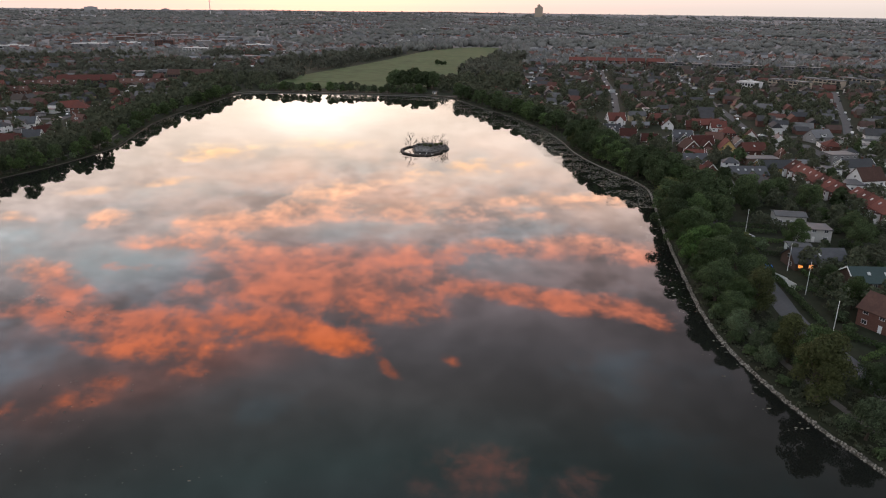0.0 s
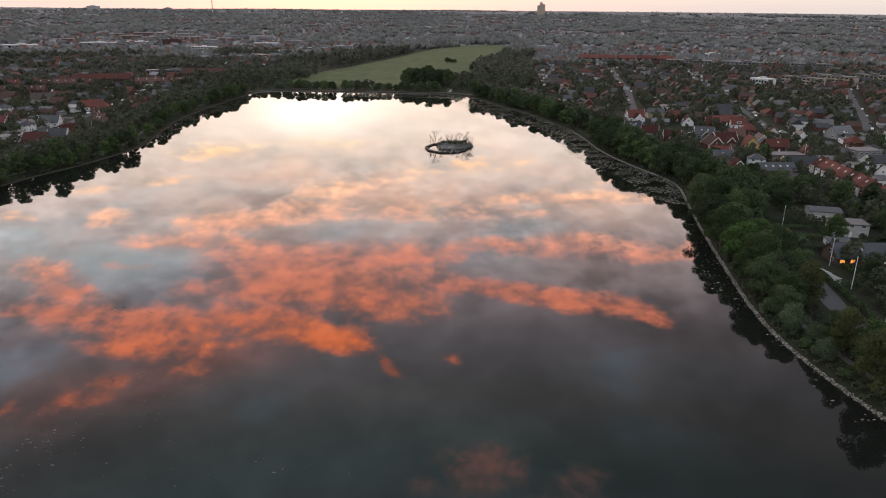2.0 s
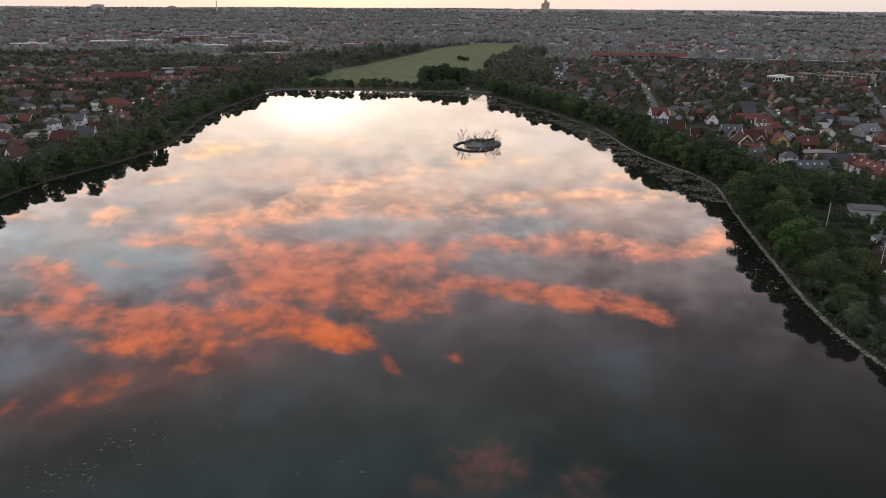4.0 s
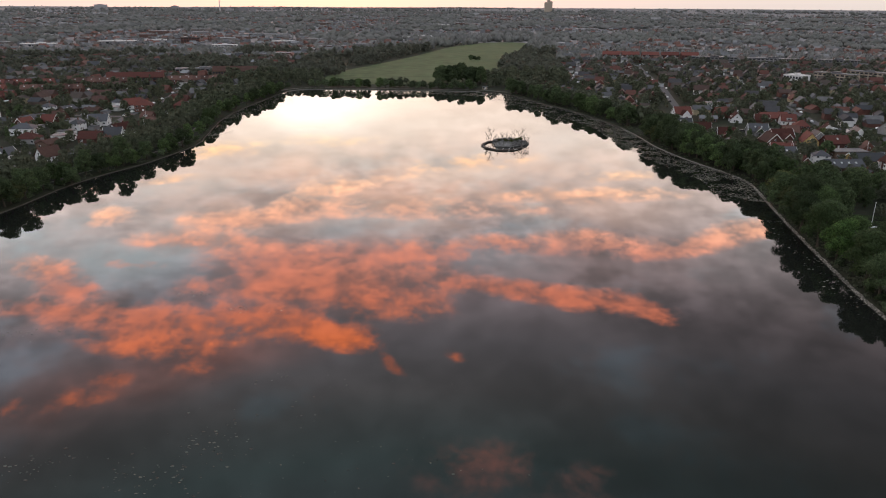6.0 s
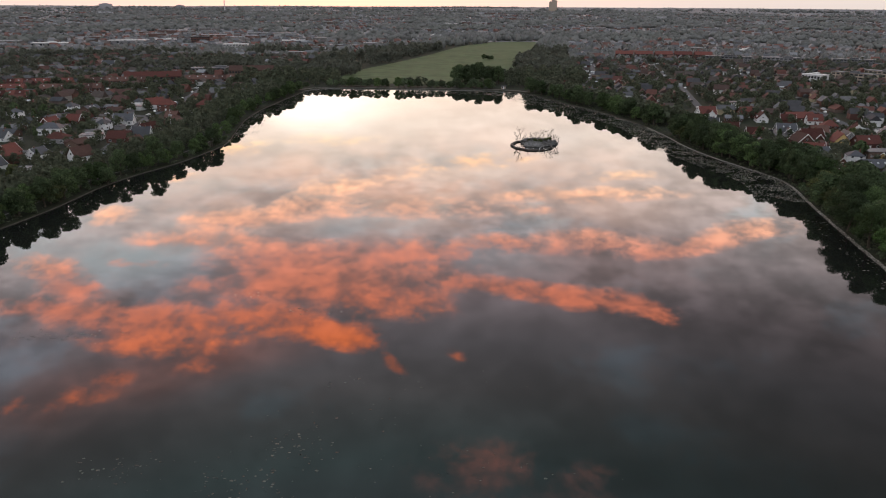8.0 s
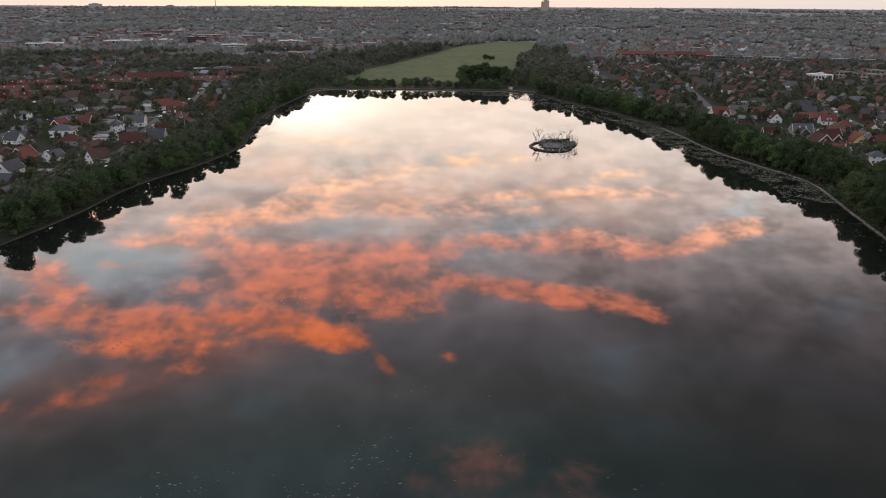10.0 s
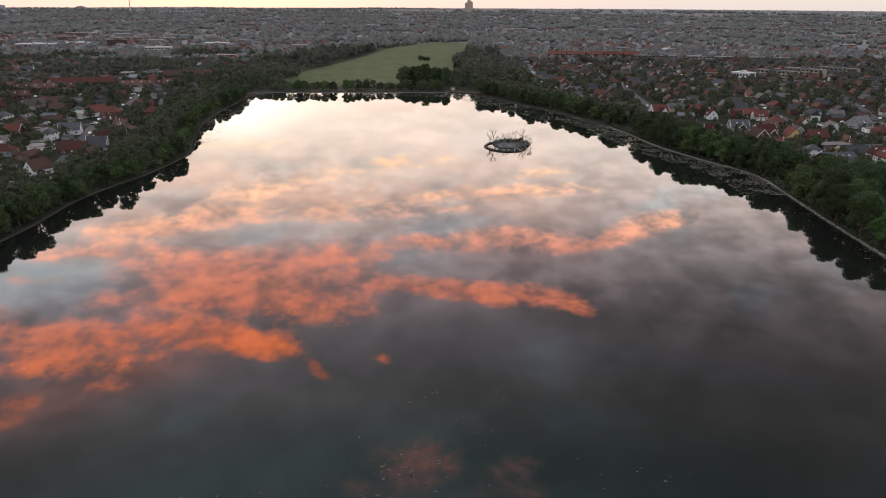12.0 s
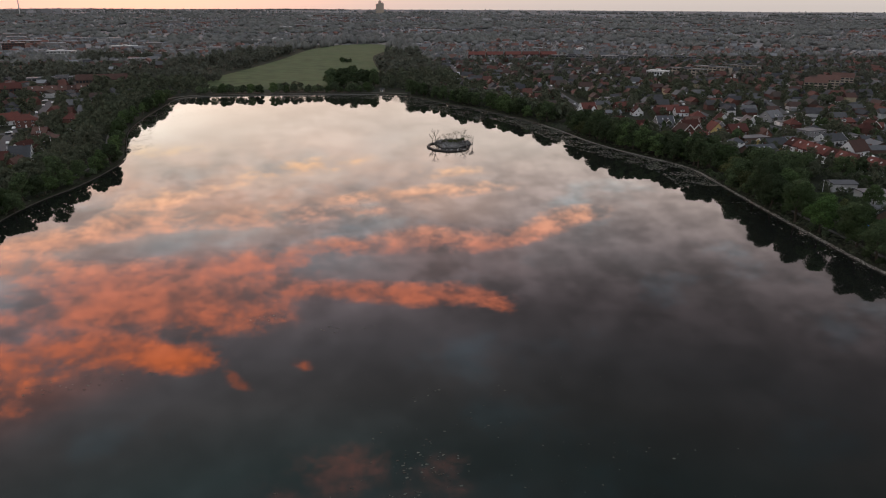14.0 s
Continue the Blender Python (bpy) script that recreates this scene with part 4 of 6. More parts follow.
weed("water_weed", 12, 21, 19.0, 22000, 81, "pale floating weed along the wooded bank")
weed("water_weed", 5, 12, 7.0, 350, 82, "sparse floating weed along the wooded bank")
weed("water_weed", 20, E_LAST + 3, 30.0, 20000, 83, "floating weed in the shaded corner of the lake")
weed("water_weed", N_LAST - 2, N_LAST + 5, 14.0, 5000, 84, "floating weed near the bank")


def loose_weed():
    r = np.random.default_rng(90)
    verts, tris = [], []
    for cx, cy, sx, sy, n in ((-52, 108, 18, 8, 26), (-68, 135, 26, 4, 20), (-75, 122, 14, 6, 20), (-185, 560, 10, 30, 260), (-65, 95, 25, 6, 24),
                              (-89, 102, 9, 4, 60), (-113, 103, 7, 4, 50), (-150, 154, 12, 3, 50), (-83, 112, 9, 6, 60), (-95, 171, 6, 2, 16), (-113, 182, 5, 2, 12)):
        for _ in range(n):
            x, y = cx + sx * r.normal() * 0.6, cy + sy * r.normal() * 0.6
            s = 0.08 + 0.2 * r.random() ** 2
            k = len(verts)
            for j in range(5):
                a = r.random() + j * 1.2566
                verts.append((x + s * 1.5 * math.cos(a), y + s * math.sin(a), 0.014))
            tris += [(k, k + 1, k + 2), (k, k + 2, k + 3), (k, k + 3, k + 4)]
    tagged(new("loose_weed", arrays_mesh("loose_weed", verts, tris, SCUM)), "loose scraps of weed afloat on open water", "water plants", kind="stuff")


loose_weed()


# ---------------------------------------------------------------- houses
def window(parent, x, y, z, w, h, facing, glass=None, split=True):
    """A framed window on a wall; facing is the wall's outward turn in degrees (0: towards -y)."""
    bm = bmesh.new()
    box(bm, -w / 2, w / 2, -0.05, 0.1, -h / 2, h / 2)
    b, m, bar = bmesh.new(), 0.1, 0.04
    if not split:
        box(bm, -w / 2 + m, w / 2 - m, -0.085, -0.03, -h / 2 + m, h / 2 - m, 1)
    ob = part("window", bm, [WHITE_PAINT, GLASS], parent)
    ob.matrix_basis = pose(x, y, z, 0, 0, facing)
    if not split:
        b.free()
        return ob
    box(b, -w / 2 + m, -bar, -0.085, -0.03, -h / 2 + m, h / 2 - m)
    box(b, bar, w / 2 - m, -0.085, -0.03, -h / 2 + m, h / 2 - m)
    part("pane", b, glass or GLASS, ob)
    return ob


def roof_window(parent, x, y, z, turn, pitch):
    bm = bmesh.new()
    box(bm, -0.45, 0.45, -0.6, 0.6, 0.0, 0.14)
    ob = part("roof_window", bm, ALUMINIUM, parent, "pale metal-framed roof window")
    ob.matrix_basis = pose(x, y, z, 0, 0, turn) @ pose(0, 0, 0, pitch, 0, 0)


def house(label, wall, roof, w=9.0, l=12.0, eave=2.9, pitch=42, style="gable", trim=False, wing=False, chimney=True, storeys=1, dormer=False, skylights=0, detail=True, lit=0, category="house", split=False):
    """A house with its long side along x. Parts: wall, roof, chimney, door, windows, and boards on the gables."""
    top = tagged(new("house"), label, category, "suburb houses")
    ridge = eave + math.tan(radians(pitch)) * w / 2
    t, over = 0.25, 0.45
    drop = over * math.tan(radians(pitch))
    bm = bmesh.new()
    if style == "gable":
        bm2 = bmesh.new()
        prism(bm2, [(-w / 2, -0.3), (w / 2, -0.3), (w / 2, eave), (0, ridge - 0.02), (-w / 2, eave)], -l / 2, l / 2)
        bmesh.ops.rotate(bm2, verts=bm2.verts, cent=(0, 0, 0), matrix=Matrix.Rotation(radians(90), 3, "Z"))
        part("wall", bm2, wall, top)
        for side in (-1, 1):
            outline = [(0, ridge + t), (side * (w / 2 + over), eave - drop + t), (side * (w / 2 + over), eave - drop), (0, ridge)]
            prism(bm, outline if side < 0 else outline[::-1], -l / 2 - over, l / 2 + over)
        bmesh.ops.rotate(bm, verts=bm.verts, cent=(0, 0, 0), matrix=Matrix.Rotation(radians(90), 3, "Z"))
        part("roof", bm, roof, top)
        if trim:
            for end in (-1, 1):
                b = bmesh.new()
                for side in (-1, 1):
                    x0 = end * (l / 2 + over)
                    outline = [(0, ridge + t + 0.05), (side * (w / 2 + over), eave - drop + t + 0.05), (side * (w / 2 + over), eave - drop - 0.15), (0, ridge - 0.15)]
                    prism(b, outline if side < 0 else outline[::-1], min(x0, x0 + end * 0.12), max(x0, x0 + end * 0.12))
                bmesh.ops.rotate(b, verts=b.verts, cent=(0, 0, 0), matrix=Matrix.Rotation(radians(90), 3, "Z"))
                part("gable_board", b, WHITE_PAINT, top, "white painted gable board")
    elif style == "hip":
        box(bm, -l / 2, l / 2, -w / 2, w / 2, -0.3, eave)
        part("wall", bm, wall, top)
        b = bmesh.new()
        e = [b.verts.new((sx * (l / 2 + over), sy * (w / 2 + over), eave - 0.05)) for sx, sy in ((-1, -1), (1, -1), (1, 1), (-1, 1))]
        r0, r1 = b.verts.new((-(l - w) / 2 - 0.1, 0, ridge)), b.verts.new(((l - w) / 2 + 0.1, 0, ridge))
        for f in ((e[0], e[1], r1, r0), (e[1], e[2], r1), (e[2], e[3], r0, r1), (e[3], e[0], r0), (e[3], e[2], e[1], e[0])):
            b.faces.new(f)
        part("roof", b, roof, top)
    else:
        box(bm, -l / 2, l / 2, -w / 2, w / 2, -0.3, eave)
        part("wall", bm, wall, top)
        b = bmesh.new()
        box(b, -l / 2 - 0.3, l / 2 + 0.3, -w / 2 - 0.3, w / 2 + 0.3, eave, eave + 0.3)
        part("roof", b, roof, top)
        ridge = eave
    if wing:
        ww, wl = w * 0.62, w * 0.5
        r2 = eave + math.tan(radians(pitch)) * ww / 2
        b = bmesh.new()
        prism(b, [(-ww / 2, -0.3), (ww / 2, -0.3), (ww / 2, eave), (0, r2 - 0.02), (-ww / 2, eave)], -w / 2 - wl, 0)
        ob = part("wing", b, wall, top)
        b = bmesh.new()
        for side in (-1, 1):
            outline = [(0, r2 + t), (side * (ww / 2 + over), eave - drop + t), (side * (ww / 2 + over), eave - drop), (0, r2)]
            prism(b, outline if side < 0 else outline[::-1], -w / 2 - wl - over, -0.2)
        part("wing_roof", b, roof, ob)
        if trim:
            b = bmesh.new()
            y0 = -w / 2 - wl - over
            for side in (-1, 1):
                outline = [(0, r2 + t + 0.05), (side * (ww / 2 + over), eave - drop + t + 0.05), (side * (ww / 2 + over), eave - drop - 0.15), (0, r2 - 0.15)]
                prism(b, outline if side < 0 else outline[::-1], y0 - 0.12, y0)
            part("gable_board", b, WHITE_PAINT, ob, "white painted gable board")
        window(ob, 0, -w / 2 - wl, 1.5, 1.8, 1.2, 0, None, False)
    if chimney:
        b = bmesh.new()
        box(b, l * 0.18, l * 0.18 + 0.7, -0.35, 0.35, ridge - 1.2, ridge + 0.9)
        box(b, l * 0.18 - 0.08, l * 0.18 + 0.78, -0.43, 0.43, ridge + 0.9, ridge + 1.05)
        part("chimney", b, BRICK, top)
    if detail:
        for s in range(storeys):
            z = 1.5 + 2.7 * s
            n = max(2, int(l // 3.4))
            for k in range(n):
                x = -l / 2 + l * (k + 0.5) / n
                if not (s == 0 and k == n // 2) and not (wing and abs(x) < w * 0.33 + 0.7):
                    window(top, x, -w / 2, z, 1.5, 1.2, 0, LIT_GLASS if k < lit else None, split)
            for end, f in ((-1, -90), (1, 90)):
                window(top, end * l / 2, -w * 0.2, z, 1.3, 1.2, f, None, split)
        if style == "gable" and pitch > 35:
            for end, f in ((-1, -90), (1, 90)):
                window(top, end * l / 2, 0, eave + 1.1, 1.2, 1.2, f, None, split)
        b = bmesh.new()
        box(b, -0.5, 0.5, -w / 2 - 0.06, -w / 2 + 0.1, -0.05, 2.05)
        part("door", b, WHITE_PAINT if wall is not RENDER_WHITE else BROWN_BRICK, top)
    if dormer:
        b = bmesh.new()
        dz = eave + 0.35
        box(b, -1.6, 1.6, -w / 2 + 0.3, -0.3, dz, dz + 1.55)
        ob = part("dormer", b, RENDER_WHITE, top)
        b = bmesh.new()
        box(b, -1.8, 1.8, -w / 2 + 0.1, -0.2, dz + 1.55, dz + 1.7)
        part("dormer_roof", b, FELT, ob)
        window(ob, 0, -w / 2 + 0.3, dz + 0.85, 2.4, 1.0, 0, None, False)
    for k in range(skylights):
        f = (k + 1) / (skylights + 1)
        yy = -w * 0.24
        roof_window(top, -l / 2 + l * f, yy, ridge + t * 0.9 - math.tan(radians(pitch)) * abs(yy) + 0.05, 0, pitch)
    return top


HOUSES = [house("red brick house with a red tiled gable roof", BRICK, RED_TILE, 8.5, 11, 3.0, 46, trim=True),
          house("white rendered house with a red tiled gable roof", RENDER_WHITE, RED_TILE, 8.5, 10.5, 3.1, 46, dormer=True),
          house("white rendered house with a dark gable roof", RENDER_WHITE, SLATE, 8.5, 11.5, 3.0, 44, trim=True),
          house("brown brick bungalow with a low grey roof", BROWN_BRICK, GREY_ROOF, 9.5, 14, 2.7, 24),
          house("brick villa with a hipped red tiled roof", BRICK, RED_TILE, 9.5, 11, 4.6, 40, "hip", storeys=2),
          house("grey rendered house with a dark gable roof and white boards", RENDER_GREY, SLATE, 9, 12.5, 3.0, 45, trim=True, wing=True, skylights=2),
          house("brick house with a brown tiled gable roof", BRICK, BROWN_TILE, 8.5, 11, 3.0, 46, dormer=True),
          house("low flat-roofed white house", RENDER_WHITE, FELT, 9, 13, 3.2, 0, "flat", chimney=False),
          house("brown brick bungalow with a brown tiled roof", BROWN_BRICK, BROWN_TILE, 9.5, 14.5, 2.7, 28, wing=True),
          house("red brick house with a red tiled cross-gable roof", BRICK, RED_TILE, 8.5, 12, 3.0, 46, wing=True, trim=True),
          house("white rendered villa with a dark hipped roof", RENDER_WHITE, SLATE, 9, 10, 4.8, 34, "hip", storeys=2),
          house("brown brick bungalow with a dark roof and roof windows", BROWN_BRICK, SLATE, 9.5, 14, 2.8, 30, skylights=2),
          house("low grey flat-roofed outbuilding", RENDER_GREY, FELT, 5, 7, 2.5, 0, "flat", chimney=False, detail=False, category="outbuilding")]
HOUSE_REST = []
for ob in HOUSES:
    ob.matrix_basis = FAR_OFF
BUILT = []


def settle_house(ob, x, y, turn, scale=1.0):
    BUILT.append((x, y))
    m = pose(x, y, rise(x, y), 0, 0, turn)
    if ob.name not in USED:
        USED.add(ob.name)
        ob.matrix_basis = m
        made = ob
    else:
        made = copy_thing(ob, m)
    made.scale = (scale, scale, scale)
    return made


def own_house(x, y, turn, *args, **kw):
    ob = house(*args, split=True, **kw)
    ob.matrix_basis = pose(x, y, rise(x, y), 0, 0, turn)
    BUILT.append((x, y))
    return ob


# houses that stand out, from the near end on
own_house(121, 171, -62, "two-storey red brick house with white windows and brown roof", BRICK, BROWN_TILE, 8.5, 13, 4.9, 40, storeys=2, skylights=1)
own_house(136, 203, 0, "long low barn-like house with a dark green sheet roof", BROWN_BRICK, GREEN_METAL, 10, 20, 2.6, 32, trim=True, chimney=False, skylights=3)
own_house(124, 219, 2, "dark-roofed house with warm lit windows", BROWN_BRICK, SLATE, 9.5, 17, 2.6, 36, chimney=False, lit=3, skylights=1)
own_house(136, 248, -8, "pale grey flat-roofed modern house of two storeys", RENDER_PALE, FELT, 8, 12, 4.6, 0, "flat", chimney=False, storeys=2)
own_house(137, 268, -10, "pale grey house with a shallow grey roof", RENDER_PALE, GREY_ROOF, 8, 11, 3.6, 12, chimney=False)
own_house(125, 233, -5, "white flat-roofed garden house", RENDER_WHITE, GREY_ROOF, 5, 7, 2.6, 10, chimney=False)
own_house(128, 372, 6, "grey house with white cross gables and roof windows", RENDER_GREY, SLATE, 10, 22, 2.8, 36, trim=True, wing=True, skylights=3)
own_house(150, 345, 4, "dark-roofed low house with a row of roof windows", BROWN_BRICK, SLATE, 10, 18, 2.7, 32, skylights=4)
own_house(147, 322, -75, "red brick house with a dark gable roof", BRICK, SLATE, 8.5, 12, 3.0, 40, wing=True)
own_house(152, 421, 8, "red-roofed brick house with white cross gables", BRICK, RED_TILE, 9, 13, 3.2, 46, trim=True, wing=True)
own_house(141, 408, 95, "red brick house with roof windows", BRICK, BROWN_TILE, 9, 11, 3.4, 44, skylights=2, trim=True)
own_house(163, 409, 80, "yellow rendered house with a red gable roof", RENDER_YELLOW, RED_TILE, 8.5, 11, 3.4, 48)
own_house(176, 405, 5, "red brick house with a red tiled roof", BRICK, RED_TILE, 9, 13, 3.2, 40, skylights=1)
own_house(189, 441, 70, "red-roofed house with a white gable", RENDER_WHITE, RED_TILE, 9, 12, 3.4, 46, trim=True)
own_house(199, 425, 75, "dark-roofed house with a tall white gable", RENDER_WHITE, SLATE, 9, 12, 3.4, 48, trim=True)
own_house(170, 379, 3, "long brown brick house with a flat roof", BROWN_BRICK, FELT, 9, 18, 3.6, 0, "flat", chimney=False)
own_house(170, 361, 2, "dark-roofed house with a pale timber gable", RENDER_YELLOW, SLATE, 9.5, 17, 2.7, 34, trim=True, chimney=False)
own_house(215, 385, 10, "grey two-storey house with a flat roof", RENDER_GREY, FELT, 10, 15, 5.4, 0, "flat", storeys=2, chimney=False)
own_house(214, 366, 12, "dark-roofed house with a white gable", RENDER_WHITE, SLATE, 9, 17, 2.9, 36, trim=True)
own_house(203, 335, 15, "pale gabled house with a brown tiled roof", RENDER_WHITE, BROWN_TILE, 10, 13, 3.2, 46)
own_house(222, 310, 10, "brick house with a dark red tiled roof", BRICK, BROWN_TILE, 9.5, 14, 3.0, 42)
own_house(156, 552, 0, "white cubic house of two storeys with a flat roof", RENDER_WHITE, FELT, 9, 13, 6.0, 0, "flat", chimney=False, storeys=2)
own_house(120, 512, 8, "red-roofed house with a white pointed gable", RENDER_WHITE, RED_TILE, 8.5, 12, 3.2, 48, wing=True, trim=True)
own_house(150, 515, 4, "red brick house with a red tiled roof", BRICK, RED_TILE, 8.5, 11, 3.2, 44)
own_house(180, 500, 5, "long red-roofed brick house among gardens", BRICK, RED_TILE, 9, 19, 3.0, 36)
own_house(236, 452, 20, "grey-roofed villa with dormers", RENDER_GREY, GREY_ROOF, 10, 14, 3.4, 40, dormer=True)
own_house(270, 425, 5, "long red-roofed bungalow with white windows", BRICK, RED_TILE, 9, 20, 2.8, 26, dormer=True)
# across the lake
own_house(-244, 417, 70, "orange-roofed house with a white gable", RENDER_WHITE, RED_TILE, 9, 12, 3.4, 46, wing=True)
own_house(-241, 402, 5, "white gabled house with a dark roof", RENDER_WHITE, SLATE, 9, 10, 3.2, 48, trim=True)
own_house(-252, 398, 3, "red-roofed low brick house", BRICK, RED_TILE, 9, 13, 2.8, 38)
own_house(-278, 458, 10, "white gabled villa with white terraces", RENDER_WHITE, SLATE, 9, 12, 3.2, 40, trim=True, wing=True)
own_house(-272, 404, 10, "white flat-roofed house with a terrace", RENDER_WHITE, FELT, 8, 12, 3.0, 0, "flat", chimney=False)
own_house(-305, 420, 5, "white villa with a dark hipped roof", RENDER_WHITE, SLATE, 10, 14, 4.2, 30, "hip")
own_house(-287, 394, 5, "orange-tiled bungalow with a hipped roof", RENDER_GREY, RED_TILE, 10, 12, 3.0, 32, "hip")
own_house(-249, 348, 60, "small white gabled house with a brown roof", RENDER_WHITE, BROWN_TILE, 7.5, 10, 3.0, 48)
own_house(-254, 316, 5, "pale flat-roofed pavilion by the trees", RENDER_WHITE, GREY_ROOF, 9, 16, 3.0, 0, "flat", chimney=False)
own_house(-252, 548, 4, "dark house with a white flat canopy", BROWN_BRICK, FELT, 8, 10, 3.0, 0, "flat", chimney=False)
own_house(-275, 520, 8, "brick house with white windows and a red hipped roof", BRICK, RED_TILE, 9, 12, 4.8, 40, "hip", storeys=2)
own_house(-290, 533, 50, "brown house with a white gable and red roof", RENDER_WHITE, RED_TILE, 9, 13, 3.3, 44)


def terrace(x0, y0, x1, y1, units, wall, roof, label, group, back=RENDER_WHITE):
    """A row of joined houses from one end to the other; each is a house of its own with its entrance bay."""
    d = Vector((x1 - x0, y1 - y0))
    step, turn = d.length / units, math.degrees(math.atan2(d.y, d.x))
    first = None
    for k in range(units):
        p = Vector((x0, y0)) + d * ((k + 0.5) / units)
        m = pose(p.x, p.y, rise(p.x, p.y), 0, 0, turn)
        BUILT.append((p.x, p.y))
        if first is None:
            first = tagged(new("terraced_house"), label, "terraced house", group)
            w, l, eave, pitch = 8.5, step, 4.6, 38
            ridge = eave + math.tan(radians(pitch)) * w / 2
            quarter = Matrix.Rotation(radians(90), 3, "Z")
            b = bmesh.new()
            prism(b, [(-w / 2, -0.3), (w / 2, -0.3), (w / 2, eave), (0, ridge - 0.02), (-w / 2, eave)], -l / 2 + 0.01, l / 2 - 0.01)
            bmesh.ops.rotate(b, verts=b.verts, cent=(0, 0, 0), matrix=quarter)
            part("wall", b, wall, first)
            b = bmesh.new()
            for side in (-1, 1):
                outline = [(0, ridge + 0.25), (side * (w / 2 + 0.4), eave - 0.08), (side * (w / 2 + 0.4), eave - 0.33), (0, ridge)]
                prism(b, outline if side < 0 else outline[::-1], -l / 2 + 0.05, l / 2 - 0.05)
            bmesh.ops.rotate(b, verts=b.verts, cent=(0, 0, 0), matrix=quarter)
            part("roof", b, roof, first)
            for s in (-1, 1):
                b = bmesh.new()
                box(b, -l * 0.36, -l * 0.02, s * (w / 2 + 1.3) if s < 0 else w / 2 - 0.5, s * (w / 2 - 0.5) if s < 0 else w / 2 + 1.3, -0.2, eave - 0.6)
                bay = part("entrance_bay", b, back, first)
                b = bmesh.new()
                box(b, -l * 0.4, l * 0.02, min(s * (w / 2 + 1.5), s * (w / 2 - 0.6)), max(s * (w / 2 + 1.5), s * (w / 2 - 0.6)), eave - 0.6, eave - 0.42)
                part("bay_roof", b, roof, bay)
                f = 0 if s < 0 else 180
                window(first, l * 0.25, s * w / 2, 1.5, 1.5, 1.2, f, None, False)
                window(first, l * 0.25, s * w / 2, 3.8, 1.5, 1.0, f, None, False)
                window(bay, -l * 0.19, s * (w / 2 + 1.3), 2.9, 1.2, 1.2, f, None, False)
            b = bmesh.new()
            box(b, l / 2 - 0.5, l / 2 - 0.03, -0.5, 0.5, ridge - 0.5, ridge + 0.8)
            part("chimney", b, BRICK, first)
            roof_window(first, 0, -w * 0.22, ridge - math.tan(radians(pitch)) * w * 0.22 + 0.28, 0, pitch)
            first.matrix_basis = m
        else:
            copy_thing(first, m)


terrace(176, 352, 174, 300, 8, BRICK, RED_TILE, "red-tiled terraced house with white entrance bays", "terraced row by the lake road")
terrace(178, 297, 176, 252, 7, BRICK, RED_TILE, "red-tiled terraced house with white entrance bays", "terraced row by the lake road")
for k, (x0, y0, x1, y1, n) in enumerate([(-480, 652, -426, 668, 8), (-412, 672, -364, 686, 7), (-490, 603, -440, 615, 7), (-425, 612, -376, 624, 7), (-455, 560, -404, 570, 7), (-330, 700, -284, 709, 6)]):
    terrace(x0, y0, x1, y1, n, BRICK, BROWN_TILE if k % 2 else RED_TILE, "tiled terraced house across the lake", "terraced rows across the lake", BROWN_BRICK)


def block(name, label, x, y, turn, l, w, h, wall, roof, storeys, bays, category="apartment block", pitched=False):
    """A long block with rows of windows."""
    top = tagged(new(name), label, category)
    b = bmesh.new()
    box(b, -l / 2, l / 2, -w / 2, w / 2, -0.5, h)
    part("wall", b, wall, top)
    b = bmesh.new()
    if pitched:
        prism(b, [(-w / 2 - 0.5, h), (w / 2 + 0.5, h), (0, h + w * 0.36)], -l / 2 - 0.4, l / 2 + 0.4)
        bmesh.ops.rotate(b, verts=b.verts, cent=(0, 0, 0), matrix=Matrix.Rotation(radians(90), 3, "Z"))
    else:
        box(b, -l / 2 - 0.4, l / 2 + 0.4, -w / 2 - 0.4, w / 2 + 0.4, h, h + 0.6)
        box(b, -l * 0.1, l * 0.1, -w * 0.2, w * 0.2, h + 0.6, h + 2.2)
    part("roof", b, roof, top)
    for s in range(storeys):
        z = h * (s + 0.55) / storeys
        for k in range(bays):
            b = bmesh.new()
            ww = l / bays
            box(b, -ww * 0.36, ww * 0.36, -0.06, 0.1, -h / storeys * 0.26, h / storeys * 0.26)
            ob = part("window", b, GLASS, top)
            ob.matrix_basis = pose(-l / 2 + ww * (k + 0.5), -w / 2, z)
    top.matrix_basis = pose(x, y, rise(x, y), 0, 0, turn)
    for k in range(-int(l / 20), int(l / 20) + 1):
        BUILT.append((x + 10 * k * math.cos(radians(turn)), y + 10 * k * math.sin(radians(turn))))
    return top


block("sports_hall", "tall white hall with a pale flat roof", 306, 748, -58, 20, 15, 9, RENDER_WHITE, PALE_CONCRETE, 2, 6, "hall")
for x, y in ((356, 768), (402, 790), (448, 800)):
    block("apartment_block", "beige apartment block with dark window bands", x, y, -58, 44, 11, 9, RENDER_BEIGE, GREY_ROOF, 3, 9)
for x, y in ((392, 600), (424, 622), (456, 640)):
    block("apartment_block", "beige rendered block with a red-brown roof", x, y, -40, 20, 12, 10, RENDER_BEIGE, BROWN_TILE, 4, 5, pitched=True)
for k in range(5):
    block("apartment_block", "red-roofed brick block in a far street", 178 + 28 * k, 1067 - 2 * k, -4 + (k % 3 - 1) * 5, 24, 12, 7.5, BRICK, RED_TILE, 3, 6, pitched=True)
for x, y, l in ((312, 1018, 60), (384, 996, 64), (462, 976, 52)):
    block("apartment_block", "long grey concrete block with pale windows", x, y, -17, l, 12, 8, RENDER_GREY, FELT, 3, 12)
